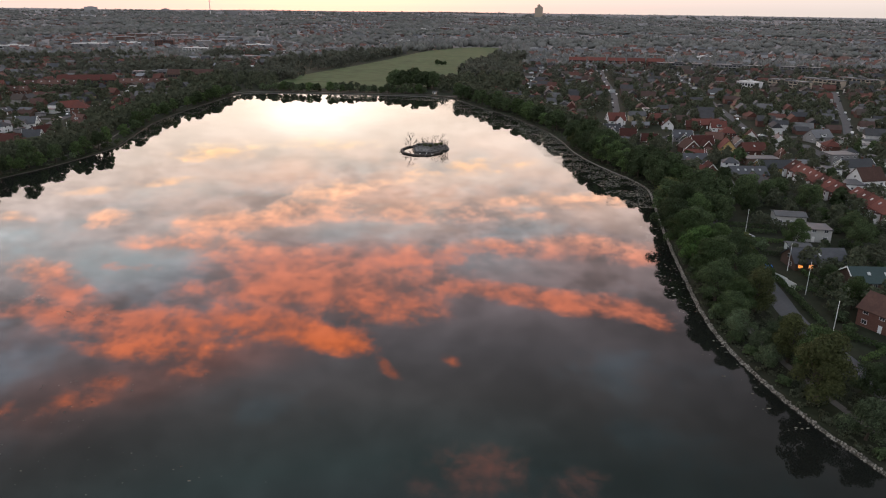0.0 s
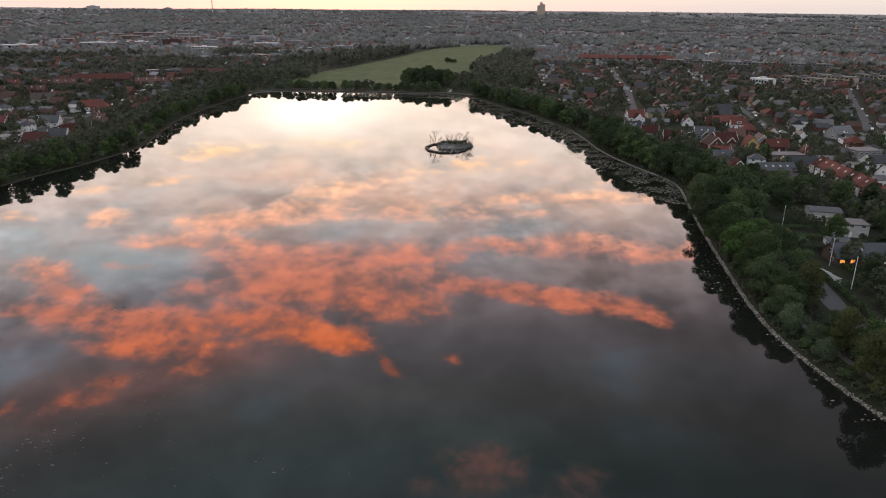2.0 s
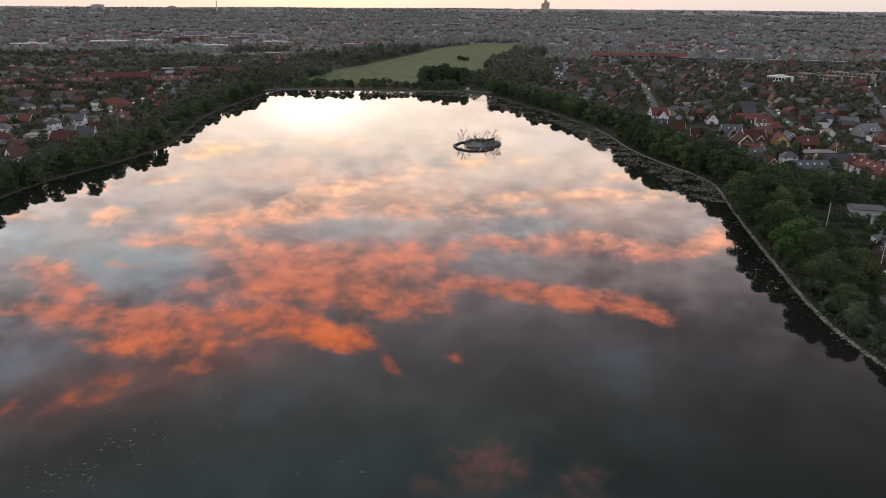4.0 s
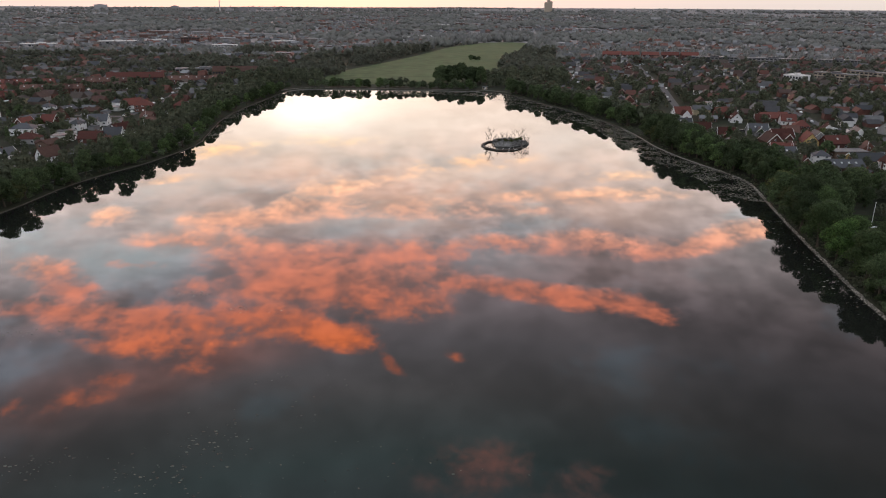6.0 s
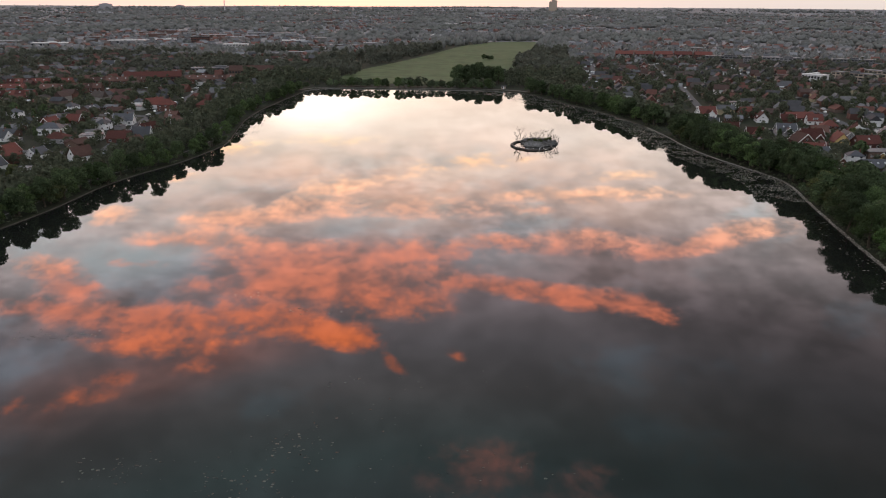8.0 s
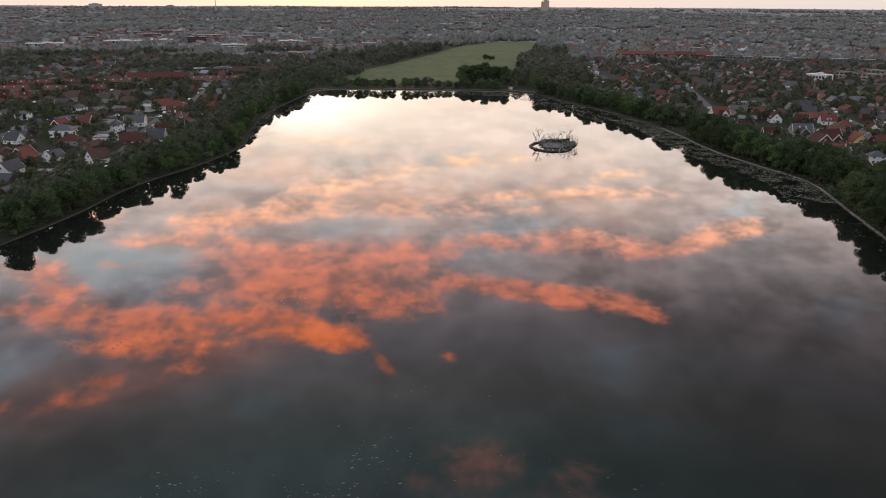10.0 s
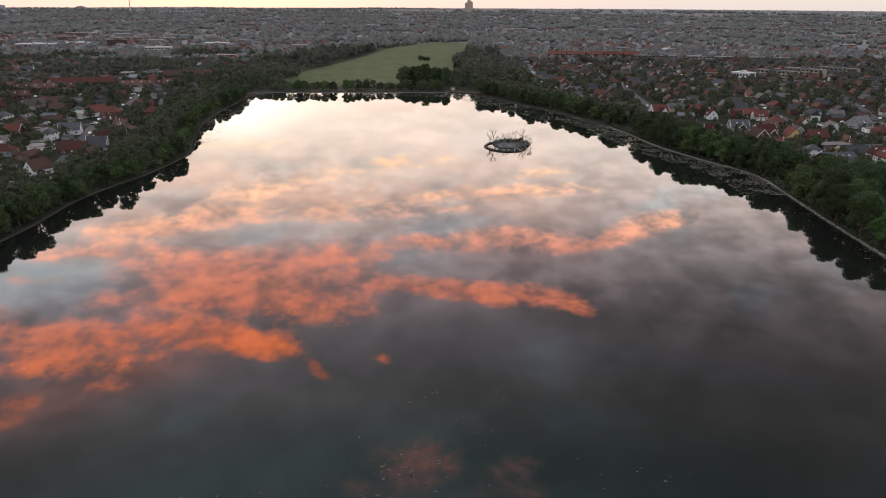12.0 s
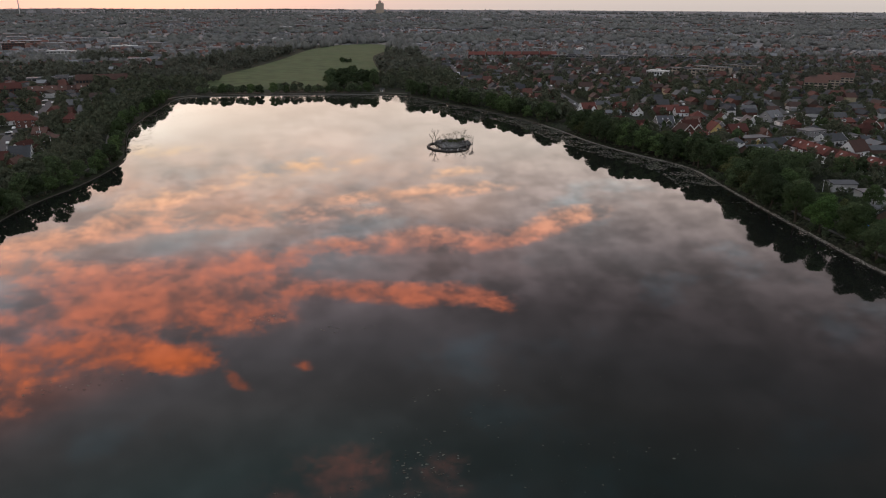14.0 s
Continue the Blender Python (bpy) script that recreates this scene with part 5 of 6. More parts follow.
block("store", "low white store with a flat white roof", 411, 1224, -10, 32, 20, 5, RENDER_WHITE, PALE_CONCRETE, 1, 6, "store")
for x, y, l in ((-786, 1262, 64), (-694, 1360, 70), (-634, 1402, 52), (-388, 1398, 44)):
    block("warehouse", "long low warehouse with a pale flat roof", x, y, 13, l, 22, 6, RENDER_GREY, PALE_CONCRETE, 1, 10, "warehouse")
block("apartment_block", "tall red brick block with a flat roof", -560, 1372, 13, 34, 14, 13, BRICK, FELT, 4, 7)
for k in range(4):
    block("apartment_block", "white gabled block beyond the trees", -343 + 16 * k, 1170 + 12 * k, 80, 15, 10, 7, RENDER_WHITE, BROWN_TILE, 2, 3, pitched=True)
for x, y, l in ((-165, 1600, 18), (-128, 1640, 34), (-118, 2330, 78)):
    block("warehouse", "low pale hall beyond the meadow", x, y, 4, l, 16, 6, PALE_CONCRETE, PALE_CONCRETE, 1, 6, "warehouse")
own_house(-484, 856, 8, "white gabled villa among tall trees", RENDER_WHITE, SLATE, 9, 14, 5.0, 42, storeys=2, trim=True)
block("school", "long grey building with a pale flat roof", -331, 808, 14, 64, 14, 6, RENDER_GREY, GREY_ROOF, 2, 14, "school")
block("school", "long brick building with white window bands", -282, 762, 8, 46, 13, 8, BROWN_BRICK, BROWN_TILE, 2, 16, "school", pitched=True)
block("school", "long red-tiled brick building", -361, 697, 16, 52, 13, 7, BRICK, RED_TILE, 2, 16, "school", pitched=True)
block("office_building", "white office building beyond the trees", -441, 1210, 8, 40, 16, 9, RENDER_PALE, PALE_CONCRETE, 3, 8, "office")


own_house(-17, 678, 4, "small pale kiosk on the far bank", RENDER_BEIGE, GREY_ROOF, 3, 4, 2.3, 14, chimney=False, category="kiosk")


# ---------------------------------------------------------------- streets full of houses
def in_view(x, y):
    """The part of the plan that can be seen from the flight over the lake."""
    left = -66 - 0.72 * y
    right = max(30 + 0.64 * y, -70 + 1.03 * y)
    return left < x < right


STREET_POINTS = np.array([tuple(p) for line in STREETS for p in smoothed(line, 5.0)] + [tuple(p) for p in smoothed([(112, 20), (105, 100), (101, 150), (99, 175), (102, 200), (106, 250), (116, 300), (119, 345), (108, 390), (96, 440)], 5.0)])


CELLS, STREET_CELLS, COUNTED = collections.defaultdict(list), collections.defaultdict(list), [0]
for a, b in STREET_POINTS:
    STREET_CELLS[int(a // 10), int(b // 10)].append((a, b))


def free_plot(x, y, gap):
    """No house within the gap, and no street within eight metres."""
    for a, b in BUILT[COUNTED[0]:]:
        CELLS[int(a // 16), int(b // 16)].append((a, b))
    COUNTED[0] = len(BUILT)
    i, j = int(x // 16), int(y // 16)
    if any((x - a) ** 2 + (y - b) ** 2 < gap * gap for p in (-1, 0, 1) for q in (-1, 0, 1) for a, b in CELLS.get((i + p, j + q), ())):
        return False
    i, j = int(x // 10), int(y // 10)
    return not any((x - a) ** 2 + (y - b) ** 2 < 64 for p in (-1, 0, 1) for q in (-1, 0, 1) for a, b in STREET_CELLS.get((i + p, j + q), ()))


def meadow_edges(y):
    return (-188 + 0.235 * (y - 830) if y < 1350 else -60 + 0.45 * (y - 1350)), (12 + 0.17 * (y - 960) if y > 960 else 8)


def grove(x, y):
    """Old wooded plots between the streets beyond the lake."""
    return 735 < y < 1180 and noise.noise((x * 0.007, y * 0.011, 21)) > 0.1


def in_wood(x, y):
    if x < -230 and grove(x, y):
        return True
    if not 690 < y < 1560:
        return False
    left, right = meadow_edges(y)
    return left - 105 < x < min(112, max(right + 35, 62 + 0.1 * (y - 700)))


def suburb():
    r = random.Random(11)
    tilt = radians(9.5)
    c, s = math.cos(tilt), math.sin(tilt)
    trees = near_plots = 0
    for j in range(0, 85):
        for i in range(-68, 84):
            u, v = i * 17.5 + (3 if j % 2 else -3), j * 16.0
            x, y = u * c + v * s + r.uniform(-2.5, 2.5), -u * s + v * c + r.uniform(-2.5, 2.5)
            if y < 90 or y > 1020 or not in_view(x, y) or in_wood(x, y):
                continue
            g = lake_gap(x, y)
            if g < (34 if x > 0 else 38):
                continue
            if x < 165 and y < 300 and x > 0:
                continue
            d = math.hypot(x + 40, y)
            roll = r.random()
            if roll < 0.8 and free_plot(x, y, 13.0):
                turn = -9.5 + r.choice((0, 90, 180, 270)) + r.uniform(-5, 5)
                if near_plots < 255 and (d < 540 or (x < 0 and d < 600)):
                    near_plots += 1
                    settle_house(r.choice(HOUSES[:12]), x, y, turn, r.uniform(0.76, 0.92))
                    if r.random() < 0.35:
                        a, b = x + r.uniform(-2, 2) + 9 * c, y - 9 * s + r.uniform(-2, 2)
                        if free_plot(a, b, 8.5):
                            settle_house(HOUSES[12], a, b, turn, r.uniform(0.7, 1.0))
                else:
                    HOUSE_REST.append((x, y, turn))
                    BUILT.append((x, y))
            for _ in range(2):
                a, b = x + r.uniform(-11, 11), y + r.uniform(-10, 10)
                if d < 620 and trees < 50 and r.random() < 0.4 and free_plot(a, b, 8.0) and room_for(a, b, 4.5):
                    plant(r.choice(GARDEN), a, b, r.uniform(0.6, 1.1), r)
                    trees += 1


suburb()
for ob in PATTERNS + HOUSES:
    if ob.name not in USED:
        for o in (*ob.children_recursive, ob):
            bpy.data.objects.remove(o)


# ---------------------------------------------------------------- far town and woods
def far_town():
    r = np.random.default_rng(23)
    verts, faces, slots = [], [], []

    def hut(x, y, w, l, h, top, turn, wall_slot, roof_slot):
        k, z = len(verts), rise(x, y)
        c, s = math.cos(turn), math.sin(turn)
        for px, py, pz in ((-l, -w, -1), (l, -w, -1), (l, w, -1), (-l, w, -1), (-l, -w, h), (l, -w, h), (l, w, h), (-l, w, h), (-l, 0, h + top), (l, 0, h + top)):
            verts.append((x + (px * c - py * s) / 2, y + (px * s + py * c) / 2, z + pz))
        for f in ((0, 1, 5, 4), (1, 2, 6, 5), (2, 3, 7, 6), (3, 0, 4, 7)):
            faces.append(tuple(k + q for q in f))
            slots.append(wall_slot)
        k2 = len(verts)
        for px, py, pz in ((-l * 1.06, -w * 1.1, h - 0.2), (l * 1.06, -w * 1.1, h - 0.2), (l * 1.06, w * 1.1, h - 0.2), (-l * 1.06, w * 1.1, h - 0.2), (-l * 1.06, 0, h + top + 0.2), (l * 1.06, 0, h + top + 0.2), (l * 1.06, 0, h - 0.2), (-l * 1.06, 0, h - 0.2)):
            verts.append((x + (px * c - py * s) / 2, y + (px * s + py * c) / 2, z + pz))
        for f in ((0, 1, 5, 4), (2, 3, 4, 5), (1, 6, 2, 5), (3, 7, 0, 4)):
            faces.append(tuple(k2 + q for q in f))
            slots.append(roof_slot)
    for x, y, turn in HOUSE_REST:
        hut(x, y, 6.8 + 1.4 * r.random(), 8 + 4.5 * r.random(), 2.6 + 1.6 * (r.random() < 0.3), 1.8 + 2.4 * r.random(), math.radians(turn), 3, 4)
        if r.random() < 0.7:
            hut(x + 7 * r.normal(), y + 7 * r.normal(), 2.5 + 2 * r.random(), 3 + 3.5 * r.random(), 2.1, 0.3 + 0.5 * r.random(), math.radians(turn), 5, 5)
    count = 0
    while count < 2900:
        d = 820 + 3300 * r.random() ** 1.9
        a = math.radians(-38 + 86 * r.random())
        x, y = -40 + d * math.sin(a), d * math.cos(a)
        if in_wood(x, y) or (y < 1010 and x > -60) or y < 730 or (x > -60 and d < 1700 and y < 1000):
            continue
        # the far quarters lie in patches between woods
        if d > 1500 and noise.noise((x * 0.0035, y * 0.0022, 3)) < 0.02 + 0.08 * r.normal():
            continue
        if not free_plot(x, y, 13.0):
            continue
        count += 1
        BUILT.append((x, y))
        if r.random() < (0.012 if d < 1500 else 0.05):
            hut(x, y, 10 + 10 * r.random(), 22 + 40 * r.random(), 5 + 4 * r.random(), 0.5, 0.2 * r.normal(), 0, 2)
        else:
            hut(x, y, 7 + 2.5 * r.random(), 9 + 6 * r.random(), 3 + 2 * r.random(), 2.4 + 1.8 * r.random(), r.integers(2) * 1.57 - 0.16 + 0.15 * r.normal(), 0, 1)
    # far houses greyer and lower in contrast than the suburb: haze painted in
    walls = palette_material("hazed_far_walls", [(0.15, 0.09, 0.075), (0.46, 0.45, 0.45), (0.24, 0.23, 0.23), (0.15, 0.115, 0.1), (0.4, 0.39, 0.38), (0.16, 0.1, 0.085), (0.2, 0.18, 0.17), (0.24, 0.22, 0.21)])
    roofs = palette_material("hazed_far_roofs", [(0.2, 0.095, 0.075), (0.12, 0.12, 0.125), (0.17, 0.17, 0.175), (0.14, 0.105, 0.09), (0.17, 0.09, 0.072), (0.14, 0.138, 0.142), (0.26, 0.26, 0.265), (0.12, 0.12, 0.122), (0.2, 0.19, 0.188)], 0.75, 0.25)
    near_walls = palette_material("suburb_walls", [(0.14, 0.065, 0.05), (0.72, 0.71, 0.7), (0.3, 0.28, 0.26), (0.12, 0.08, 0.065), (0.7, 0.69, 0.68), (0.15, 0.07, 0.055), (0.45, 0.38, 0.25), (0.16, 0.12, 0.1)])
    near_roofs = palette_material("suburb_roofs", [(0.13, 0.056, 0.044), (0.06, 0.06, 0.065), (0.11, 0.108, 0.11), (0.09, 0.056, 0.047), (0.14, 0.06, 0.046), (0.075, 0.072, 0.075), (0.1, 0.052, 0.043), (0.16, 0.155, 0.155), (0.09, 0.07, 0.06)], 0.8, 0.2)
    sheds = palette_material("garden_sheds", [(0.7, 0.7, 0.7), (0.1, 0.09, 0.08), (0.3, 0.3, 0.3), (0.5, 0.5, 0.5), (0.06, 0.06, 0.06), (0.16, 0.1, 0.07)], 0.6, 0.3)
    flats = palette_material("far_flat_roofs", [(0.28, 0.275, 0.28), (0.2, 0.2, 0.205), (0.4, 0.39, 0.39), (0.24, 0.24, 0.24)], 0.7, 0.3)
    tagged(new("far_town", arrays_mesh("far_town", verts, faces, [walls, roofs, flats, near_walls, near_roofs, sheds], slots)), "far town of small houses, the farthest in haze-paled colours, and long flat buildings", "town", kind="stuff")


far_town()


def woods():
    """Far trees in one mesh: each is a handful of leaf clumps."""
    r = np.random.default_rng(29)
    fringe, middle, closer = [], [], []

    def far_crown(sides, rings):
        """A lumpy, lopsided crown of a tree a kilometre or more away."""
        verts, squash, lean = [], 0.8 + 0.4 * r.random(), 1.5 * r.normal(size=2)
        for k in range(rings):
            f = k / (rings - 1)
            reach = 4.4 * math.sin(math.pi * (0.2 + 0.74 * f)) ** 0.8
            for q in range(sides):
                a = 2 * math.pi * (q + 0.5 * (k % 2)) / sides
                d = reach * (0.72 + 0.5 * r.random())
                verts.append((d * math.cos(a) * squash + lean[0] * f, d * math.sin(a) + lean[1] * f, 0.2 + 9.3 * f ** 0.9 + 0.9 * r.normal() * (0 < k)))
        faces = [(k * sides + q, k * sides + (q + 1) % sides, (k + 1) * sides + (q + 1) % sides, (k + 1) * sides + q) for k in range(rings - 1) for q in range(sides)]
        return np.array(verts), np.array(faces)
    far_crowns = [far_crown(6, 4) for _ in range(9)]
    far_faces = far_crowns[0][1]
    for k in range(5):
        lobes = crown_lobes(r, 10, 4.6, 0.6, 6)
        fringe.append(leaf_arrays(r, lobes, 90, 1.9, 0.0, 0.2)[0])
        middle.append(leaf_arrays(r, lobes, 150, 1.35, 0.0, 0.22)[0])
        closer.append(leaf_arrays(r, lobes, 400, 0.8, 0.0, 0.25)[0])
    allv, fringe_v, near_v, spots = [], [], [], []

    def add(x, y, s, wide=1.0):
        spots.append((x, y, s, wide))
    # edges of the meadow
    for _ in range(1500):
        x, y = r.uniform(-400, 150), r.uniform(740, 1600)
        left, right = meadow_edges(y)
        if y < 1520 and left < x < right:
            continue
        if x < left - 70 - 50 * r.random() or (x > right + 60 and y < 1480):
            continue
        add(x, y, 0.9 + 0.6 * r.random())
    for _ in range(2600):
        x, y = r.uniform(-900, -230), r.uniform(735, 1180)
        if grove(x, y) and in_view(x, y) and free_plot(x, y, 10.0) and room_for(x, y, 7.0):
            add(x, y, 0.8 + 0.5 * r.random())
    # gardens and avenues in the suburb
    for _ in range(15000):
        d = 230 + 1090 * r.random() ** 0.8
        a = math.radians(-40 + 88 * r.random())
        x, y = -40 + d * math.sin(a), d * math.cos(a)
        if lake_gap(x, y) > 34 and in_view(x, y) and not in_wood(x, y) and free_plot(x, y, 6.0) and room_for(x, y, 3.8):
            add(x, y, (0.38 if d < 560 else 0.52) + 0.5 * r.random() ** 1.4)
    # the country beyond
    grown = len(spots)
    while len(spots) < grown + 9500:
        d = 1000 + 3700 * r.random() ** 1.15
        a = math.radians(-40 + 88 * r.random())
        x, y = -40 + d * math.sin(a), d * math.cos(a)
        if in_wood(x, y) or (y < 1020 and x > -60):
            continue
        # thick woods, and thinner gardens between the houses
        thick = noise.noise((x * 0.0035, y * 0.0022, 3)) < 0.0
        if d > 1500 and thick:
            add(x, y, 0.7 + 0.5 * r.random(), 2.0 if d < 2200 else 2.8)
        elif r.random() < 0.5 and free_plot(x, y, 7.0):
            add(x, y, 0.4 + 0.5 * r.random())
    # tree belts between far fields, and along the crest
    for _ in range(130):
        d, a = 1900 + 2900 * r.random() ** 0.8, math.radians(-42 + 92 * r.random())
        turn, step = 0.12 * r.normal(), 11 + 6 * r.random()
        for k in range(int(r.integers(12, 46))):
            along = (k - 20) * step
            x, y = -40 + d * math.sin(a) + along * math.cos(a - turn) + 5 * r.normal(), d * math.cos(a) - along * math.sin(a - turn) + 5 * r.normal()
            add(x, y, 0.6 + 0.4 * r.random(), 1.8)
    for _ in range(1500):
        d, a = 4550 + 330 * r.random(), math.radians(-42 + 92 * r.random())
        add(d * math.sin(a), d * math.cos(a), 0.3 + 0.4 * r.random())
    # farther trees go to the meshes whose leaf colour is paled for haze
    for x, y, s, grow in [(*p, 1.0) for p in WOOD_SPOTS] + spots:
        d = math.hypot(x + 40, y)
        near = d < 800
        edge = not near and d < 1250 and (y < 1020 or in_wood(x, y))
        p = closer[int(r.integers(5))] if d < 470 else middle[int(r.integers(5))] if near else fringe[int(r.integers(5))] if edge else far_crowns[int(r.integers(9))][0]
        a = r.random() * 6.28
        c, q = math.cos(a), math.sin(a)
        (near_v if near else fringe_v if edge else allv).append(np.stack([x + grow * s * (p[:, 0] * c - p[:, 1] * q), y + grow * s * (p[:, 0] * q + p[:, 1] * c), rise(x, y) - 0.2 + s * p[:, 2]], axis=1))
    v = np.concatenate(near_v)
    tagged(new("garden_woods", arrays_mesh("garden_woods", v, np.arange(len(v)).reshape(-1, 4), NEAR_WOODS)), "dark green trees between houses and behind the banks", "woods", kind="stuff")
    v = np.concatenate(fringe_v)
    tagged(new("meadow_woods", arrays_mesh("meadow_woods", v, np.arange(len(v)).reshape(-1, 4), HAZED_FRINGE)), "dark mixed woods round the meadow, slightly paled for haze", "woods", kind="stuff")
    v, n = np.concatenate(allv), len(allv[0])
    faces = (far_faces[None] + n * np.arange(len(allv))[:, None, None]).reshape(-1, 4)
    mesh = arrays_mesh("far_woods", v, faces, HAZED_WOODS)
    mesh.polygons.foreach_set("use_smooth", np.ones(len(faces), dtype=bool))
    tagged(new("far_woods", mesh), "woods and garden trees in haze-paled colour stretching to the skyline", "woods", kind="stuff")


woods()


def skyline():
    top = tagged(new("tower_block"), "grey high-rise tower of joined slabs on the skyline", "high-rise")
    for x, w, h in ((-16, 15, 58), (0, 17, 76), (16, 15, 64)):
        b = bmesh.new()
        box(b, x - w / 2, x + w / 2, -8, 8, -8, h)
        box(b, x - w / 4, x + w / 4, -4, 4, h, h + 4)
        part("slab", b, RENDER_BEIGE, top)
    top.matrix_basis = pose(470, 4520, rise(470, 4400), 0, 0, 5)
    top = tagged(new("chimney_mast"), "tall thin chimney on the skyline", "chimney")
    b = bmesh.new()
    limb(b, (0, 0, -5), (0, 0, 128), 3.2, 2.0, 10)
    part("shaft", b, PALE_CONCRETE, top)
    top.matrix_basis = pose(-1450, 4200, rise(-1450, 4200))
    for x, y, l, h in ((-2120, 4150, 70, 24), (-1750, 4300, 40, 18), (-1350, 4300, 60, 16), (-1290, 4310, 30, 22), (-1420, 4280, 44, 12)):
        b = bmesh.new()
        box(b, -l / 2, l / 2, -9, 9, -6, h)
        box(b, -l / 5, l / 5, -6, 6, h, h + 3)
        ob = tagged(part("far_block", b, RENDER_GREY), "grey slab building low on the skyline", "building")
        ob.matrix_basis = pose(x, y, rise(x, y))


skyline()


# ---------------------------------------------------------------- small things
def flagpole(x, y, h):
    top = tagged(new("flagpole"), "white wooden flagpole standing in a garden", "flagpole", "garden flagpoles")
    b = bmesh.new()
    limb(b, (0, 0, -0.3), (0, 0, h), 0.11, 0.06, 8)
    part("pole", b, WHITE_PAINT, top)
    b = bmesh.new()
    bmesh.ops.create_uvsphere(b, u_segments=8, v_segments=6, radius=0.14, matrix=Matrix.Translation((0, 0, h + 0.1)))
    part("knob", b, WHITE_PAINT, top)
    top.matrix_basis = pose(x, y, rise(x, y))


for x, y, h in [(105, 168, 9.0), (110, 194, 10), (113.5, 214, 9.0), (115, 253, 9.0), (182, 382, 8), (140, 379, 8), (-233, 425, 9), (-252, 470, 8)]:
    flagpole(x, y, h)


def car(paint, label):
    top = tagged(new("car"), label, "car", "parked cars")
    b = bmesh.new()
    prism(b, [(-2.1, 0.35), (2.1, 0.35), (2.15, 0.75), (1.1, 0.95), (0.55, 1.42), (-1.1, 1.45), (-1.9, 0.98), (-2.15, 0.9)], -0.85, 0.85)
    bmesh.ops.bevel(b, geom=b.edges[:], offset=0.06, segments=1, affect="EDGES")
    part("body", b, paint, top)
    b = bmesh.new()
    prism(b, [(-1.6, 0.98), (0.9, 0.98), (0.5, 1.36), (-1.05, 1.38)], -0.87, 0.87)
    part("cabin_glass", b, GLASS, top)
    for x in (-1.35, 1.35):
        for y in (-0.78, 0.78):
            b = bmesh.new()
            limb(b, (x, y - 0.1, 0.32), (x, y + 0.1, 0.32), 0.32, 0.32, 10)
            part("wheel", b, TYRE, top)
    return top


CARS = [car(material("silver_car_paint", (0.45, 0.46, 0.47), vary=0.03, rough=0.3), "silver car parked by the kerb"), car(WHITE_PAINT, "white car parked by the kerb"),
        car(material("black_car_paint", (0.02, 0.02, 0.022), vary=0.03, rough=0.3), "black car parked by the kerb")]


def park():
    r = random.Random(77)
    used = set()
    for line in STREETS:
        pts = smoothed(line, 1.0)
        outs = outward(pts, False)
        i = r.uniform(4, 12)
        while i < len(pts):
            k = int(i)
            p, o = pts[k], outs[k]
            side = r.choice((-1, 1))
            x, y = p.x + side * 2.4 * o.x, p.y + side * 2.4 * o.y
            ob = r.choice(CARS)
            m = pose(x, y, rise(x, y) + 0.05, 0, 0, math.degrees(math.atan2(o.x, -o.y)))
            if ob.name in used:
                copy_thing(ob, m)
            else:
                used.add(ob.name)
                ob.matrix_basis = m
            i += r.uniform(14, 45)


park()


def garden_pool(x, y):
    top = tagged(new("trampoline"), "round garden trampoline with a bright blue cover", "trampoline")
    b = bmesh.new()
    bmesh.ops.create_cone(b, cap_ends=True, segments=24, radius1=2.0, radius2=2.0, depth=0.16, matrix=Matrix.Translation((0, 0, 0.85)))
    part("cover", b, BLUE_CLOTH, top, "bright blue cover")
    for k in range(6):
        a = k * math.pi / 3
        b = bmesh.new()
        limb(b, (1.8 * math.cos(a), 1.8 * math.sin(a), 0), (1.8 * math.cos(a), 1.8 * math.sin(a), 0.8), 0.05, 0.05, 6)
        part("leg", b, ALUMINIUM, top)
    top.matrix_basis = pose(x, y, rise(x, y))


garden_pool(107.5, 216)


def hedge(x0, y0, x1, y1, h, w, leaf, seed):
    """A clipped hedge: leaf clumps over a long block."""
    r = np.random.default_rng(seed)
    length = math.hypot(x1 - x0, y1 - y0)
    lobes = [(k * w * 0.8, 0, h * 0.5, w * 0.75, h / w / 1.5) for k in range(int(length / w / 0.8) + 1)]
    ob = new("hedge", arrays_mesh("hedge", *leaf_arrays(r, lobes, int(60 * length), 0.3), leaf))
    ob.matrix_basis = pose(x0, y0, rise(x0, y0), 0, 0, math.degrees(math.atan2(y1 - y0, x1 - x0)))
    return tagged(ob, "clipped dark-green hedge along a garden", "hedge", "garden hedges")


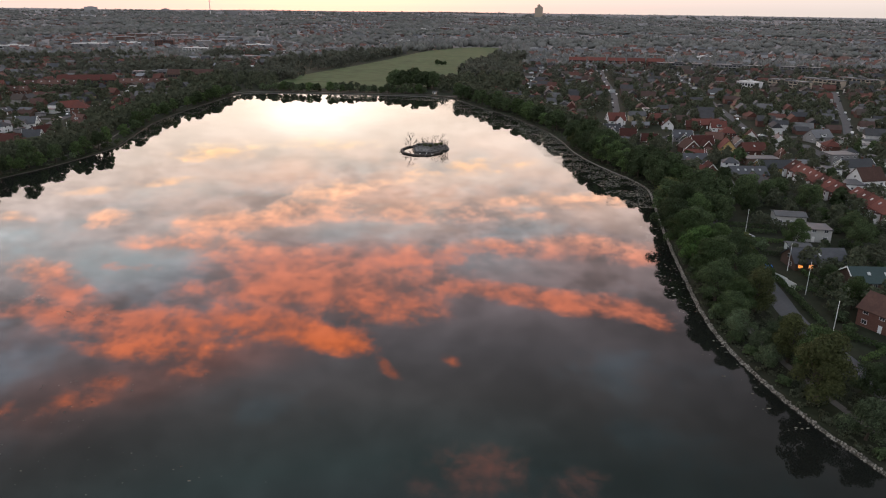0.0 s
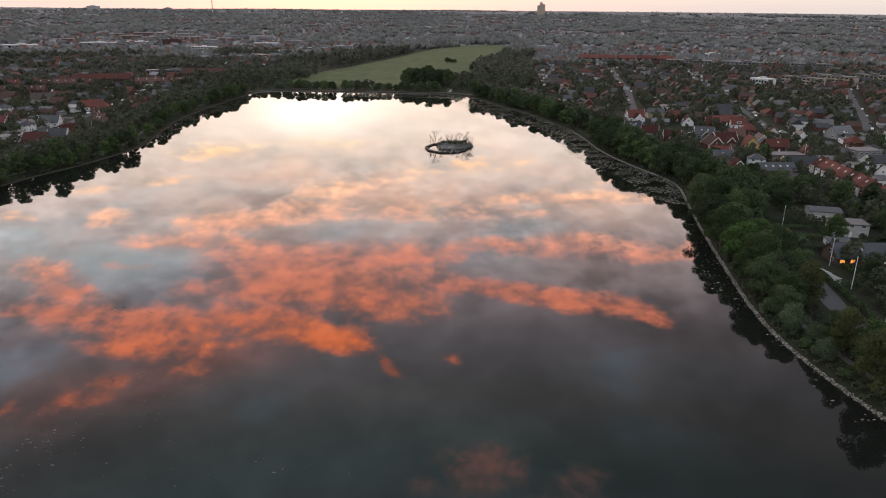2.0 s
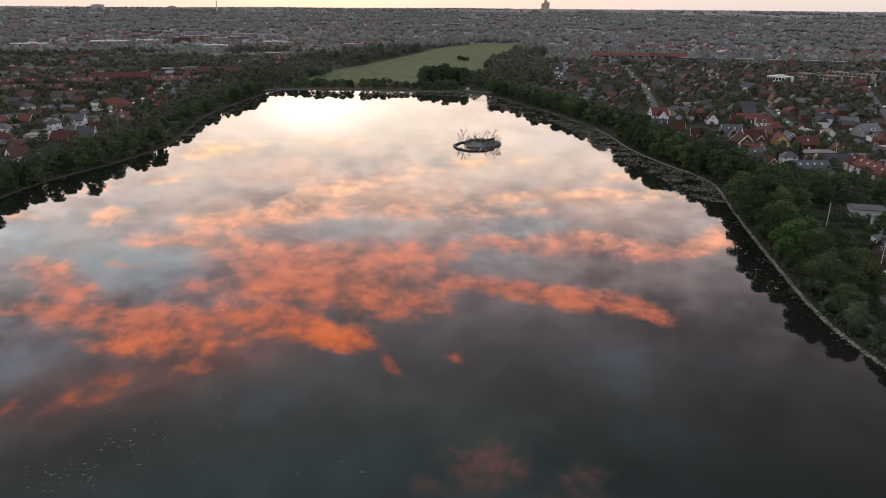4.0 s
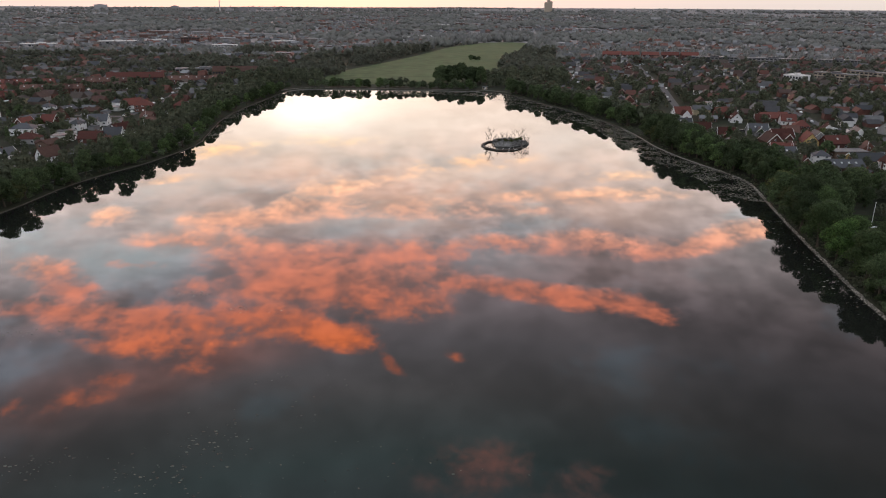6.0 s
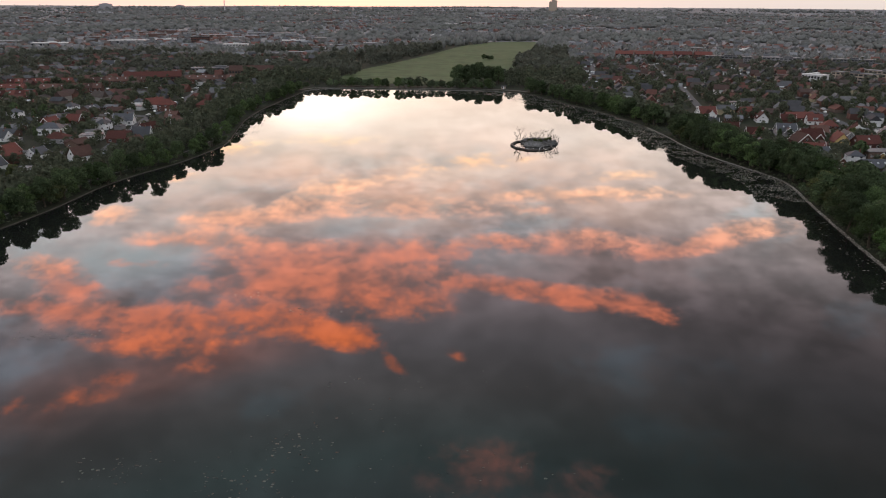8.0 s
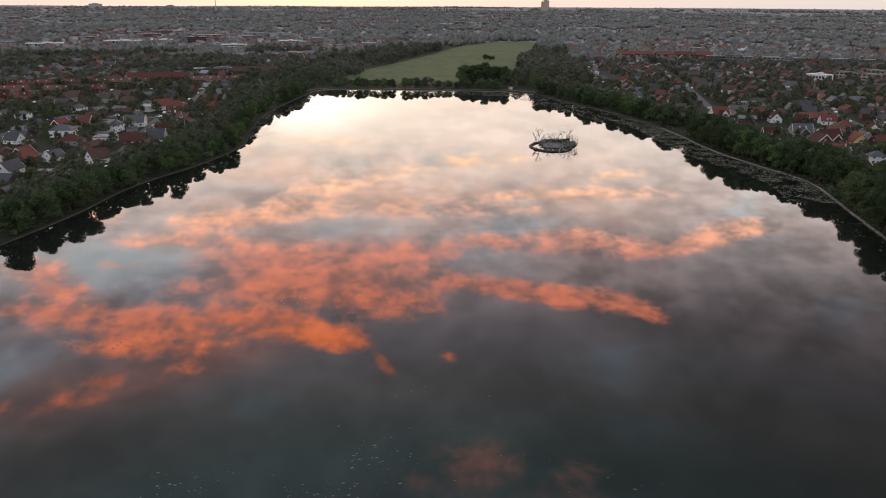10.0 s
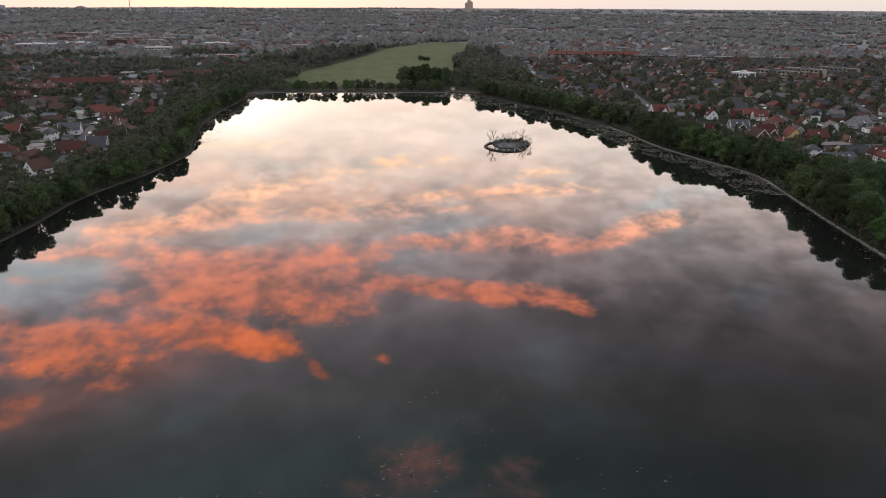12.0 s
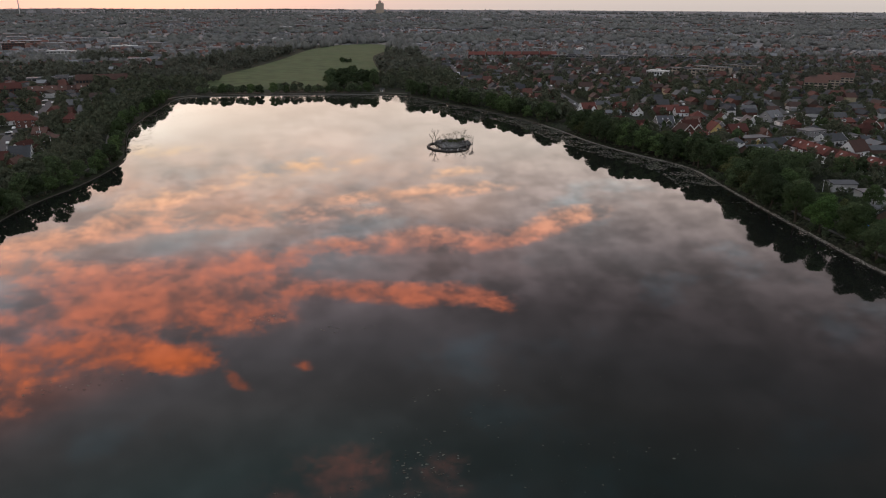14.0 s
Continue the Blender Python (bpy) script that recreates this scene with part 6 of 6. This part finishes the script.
for k, line in enumerate([(104.5, 172, 106, 196), (106, 199, 110, 240), (111, 255, 126, 252), (112, 243, 125, 241), (108, 197, 124, 192), (107, 166, 114, 158), (112, 228, 120, 228), (104, 152, 116, 160), (126, 240, 130, 256), (118, 196, 117, 212),
                          (145, 215, 146, 240), (128, 180, 140, 190), (112, 262, 130, 258), (150, 300, 168, 304), (122, 318, 140, 316)]):
    hedge(*line, 1.9, 1.5, (LEAF_DARK, LEAF_MID)[k % 2], 200 + k)


def shrubs():
    r = random.Random(91)
    for _ in range(60):
        x, y = r.uniform(106, 165), r.uniform(150, 300)
        if free_plot(x, y, 9.5) and room_for(x, y, 3.0):
            plant(r.choice(BUSHES), x, y, r.uniform(0.7, 1.2), r)


shrubs()


def undergrowth():
    """Rough grass, nettles and low scrub on the banks."""
    r = np.random.default_rng(33)
    lobes = []
    for first, last, count, reach in ((3, 14, 1700, 22), (N_LAST + 5, N_LAST + 13, 500, 26), (13, E_LAST, 500, 14)):
        pts = smoothed((SHORE_EAST + SHORE_NORTH + SHORE_WEST)[first:last], 1.0)
        outs = outward(pts, False)
        for _ in range(count):
            i = int(r.integers(len(pts)))
            d = 1.6 + reach * r.random()
            x, y = pts[i].x + d * outs[i].x, pts[i].y + d * outs[i].y
            if 8.0 < d < 10.4 or np.hypot(STREET_POINTS[:, 0] - x, STREET_POINTS[:, 1] - y).min() < 4.5:
                continue
            s = 0.35 + 0.7 * r.random() ** 2
            lobes.append((x, y, 0.7 + 0.2 * s, s, 0.6))
    v, f = leaf_arrays(r, lobes, 42000, 0.36)
    tagged(new("undergrowth", arrays_mesh("undergrowth", v, f, NEAR_WOODS)), "rough dark undergrowth on the banks", "undergrowth", kind="stuff")


undergrowth()
for k, (x, y, turn) in enumerate([(110, 246, 15), (114, 247.5, 10), (111, 241, 80)]):
    copy_thing(CARS[2 - k % 2 * 2], pose(x, y, 0.75, 0, 0, turn))


def white_shed(x, y, turn):
    top = tagged(new("garden_fence"), "short white boarded fence by the road", "fence")
    for k in range(8):
        b = bmesh.new()
        box(b, k * 0.62, k * 0.62 + 0.58, -0.05, 0.05, -0.2, 1.9)
        part("board", b, WHITE_PAINT, top)
    top.matrix_basis = pose(x, y, rise(x, y), 0, 0, turn)


white_shed(106.5, 207, -70)
white_shed(107.5, 202.5, -75)
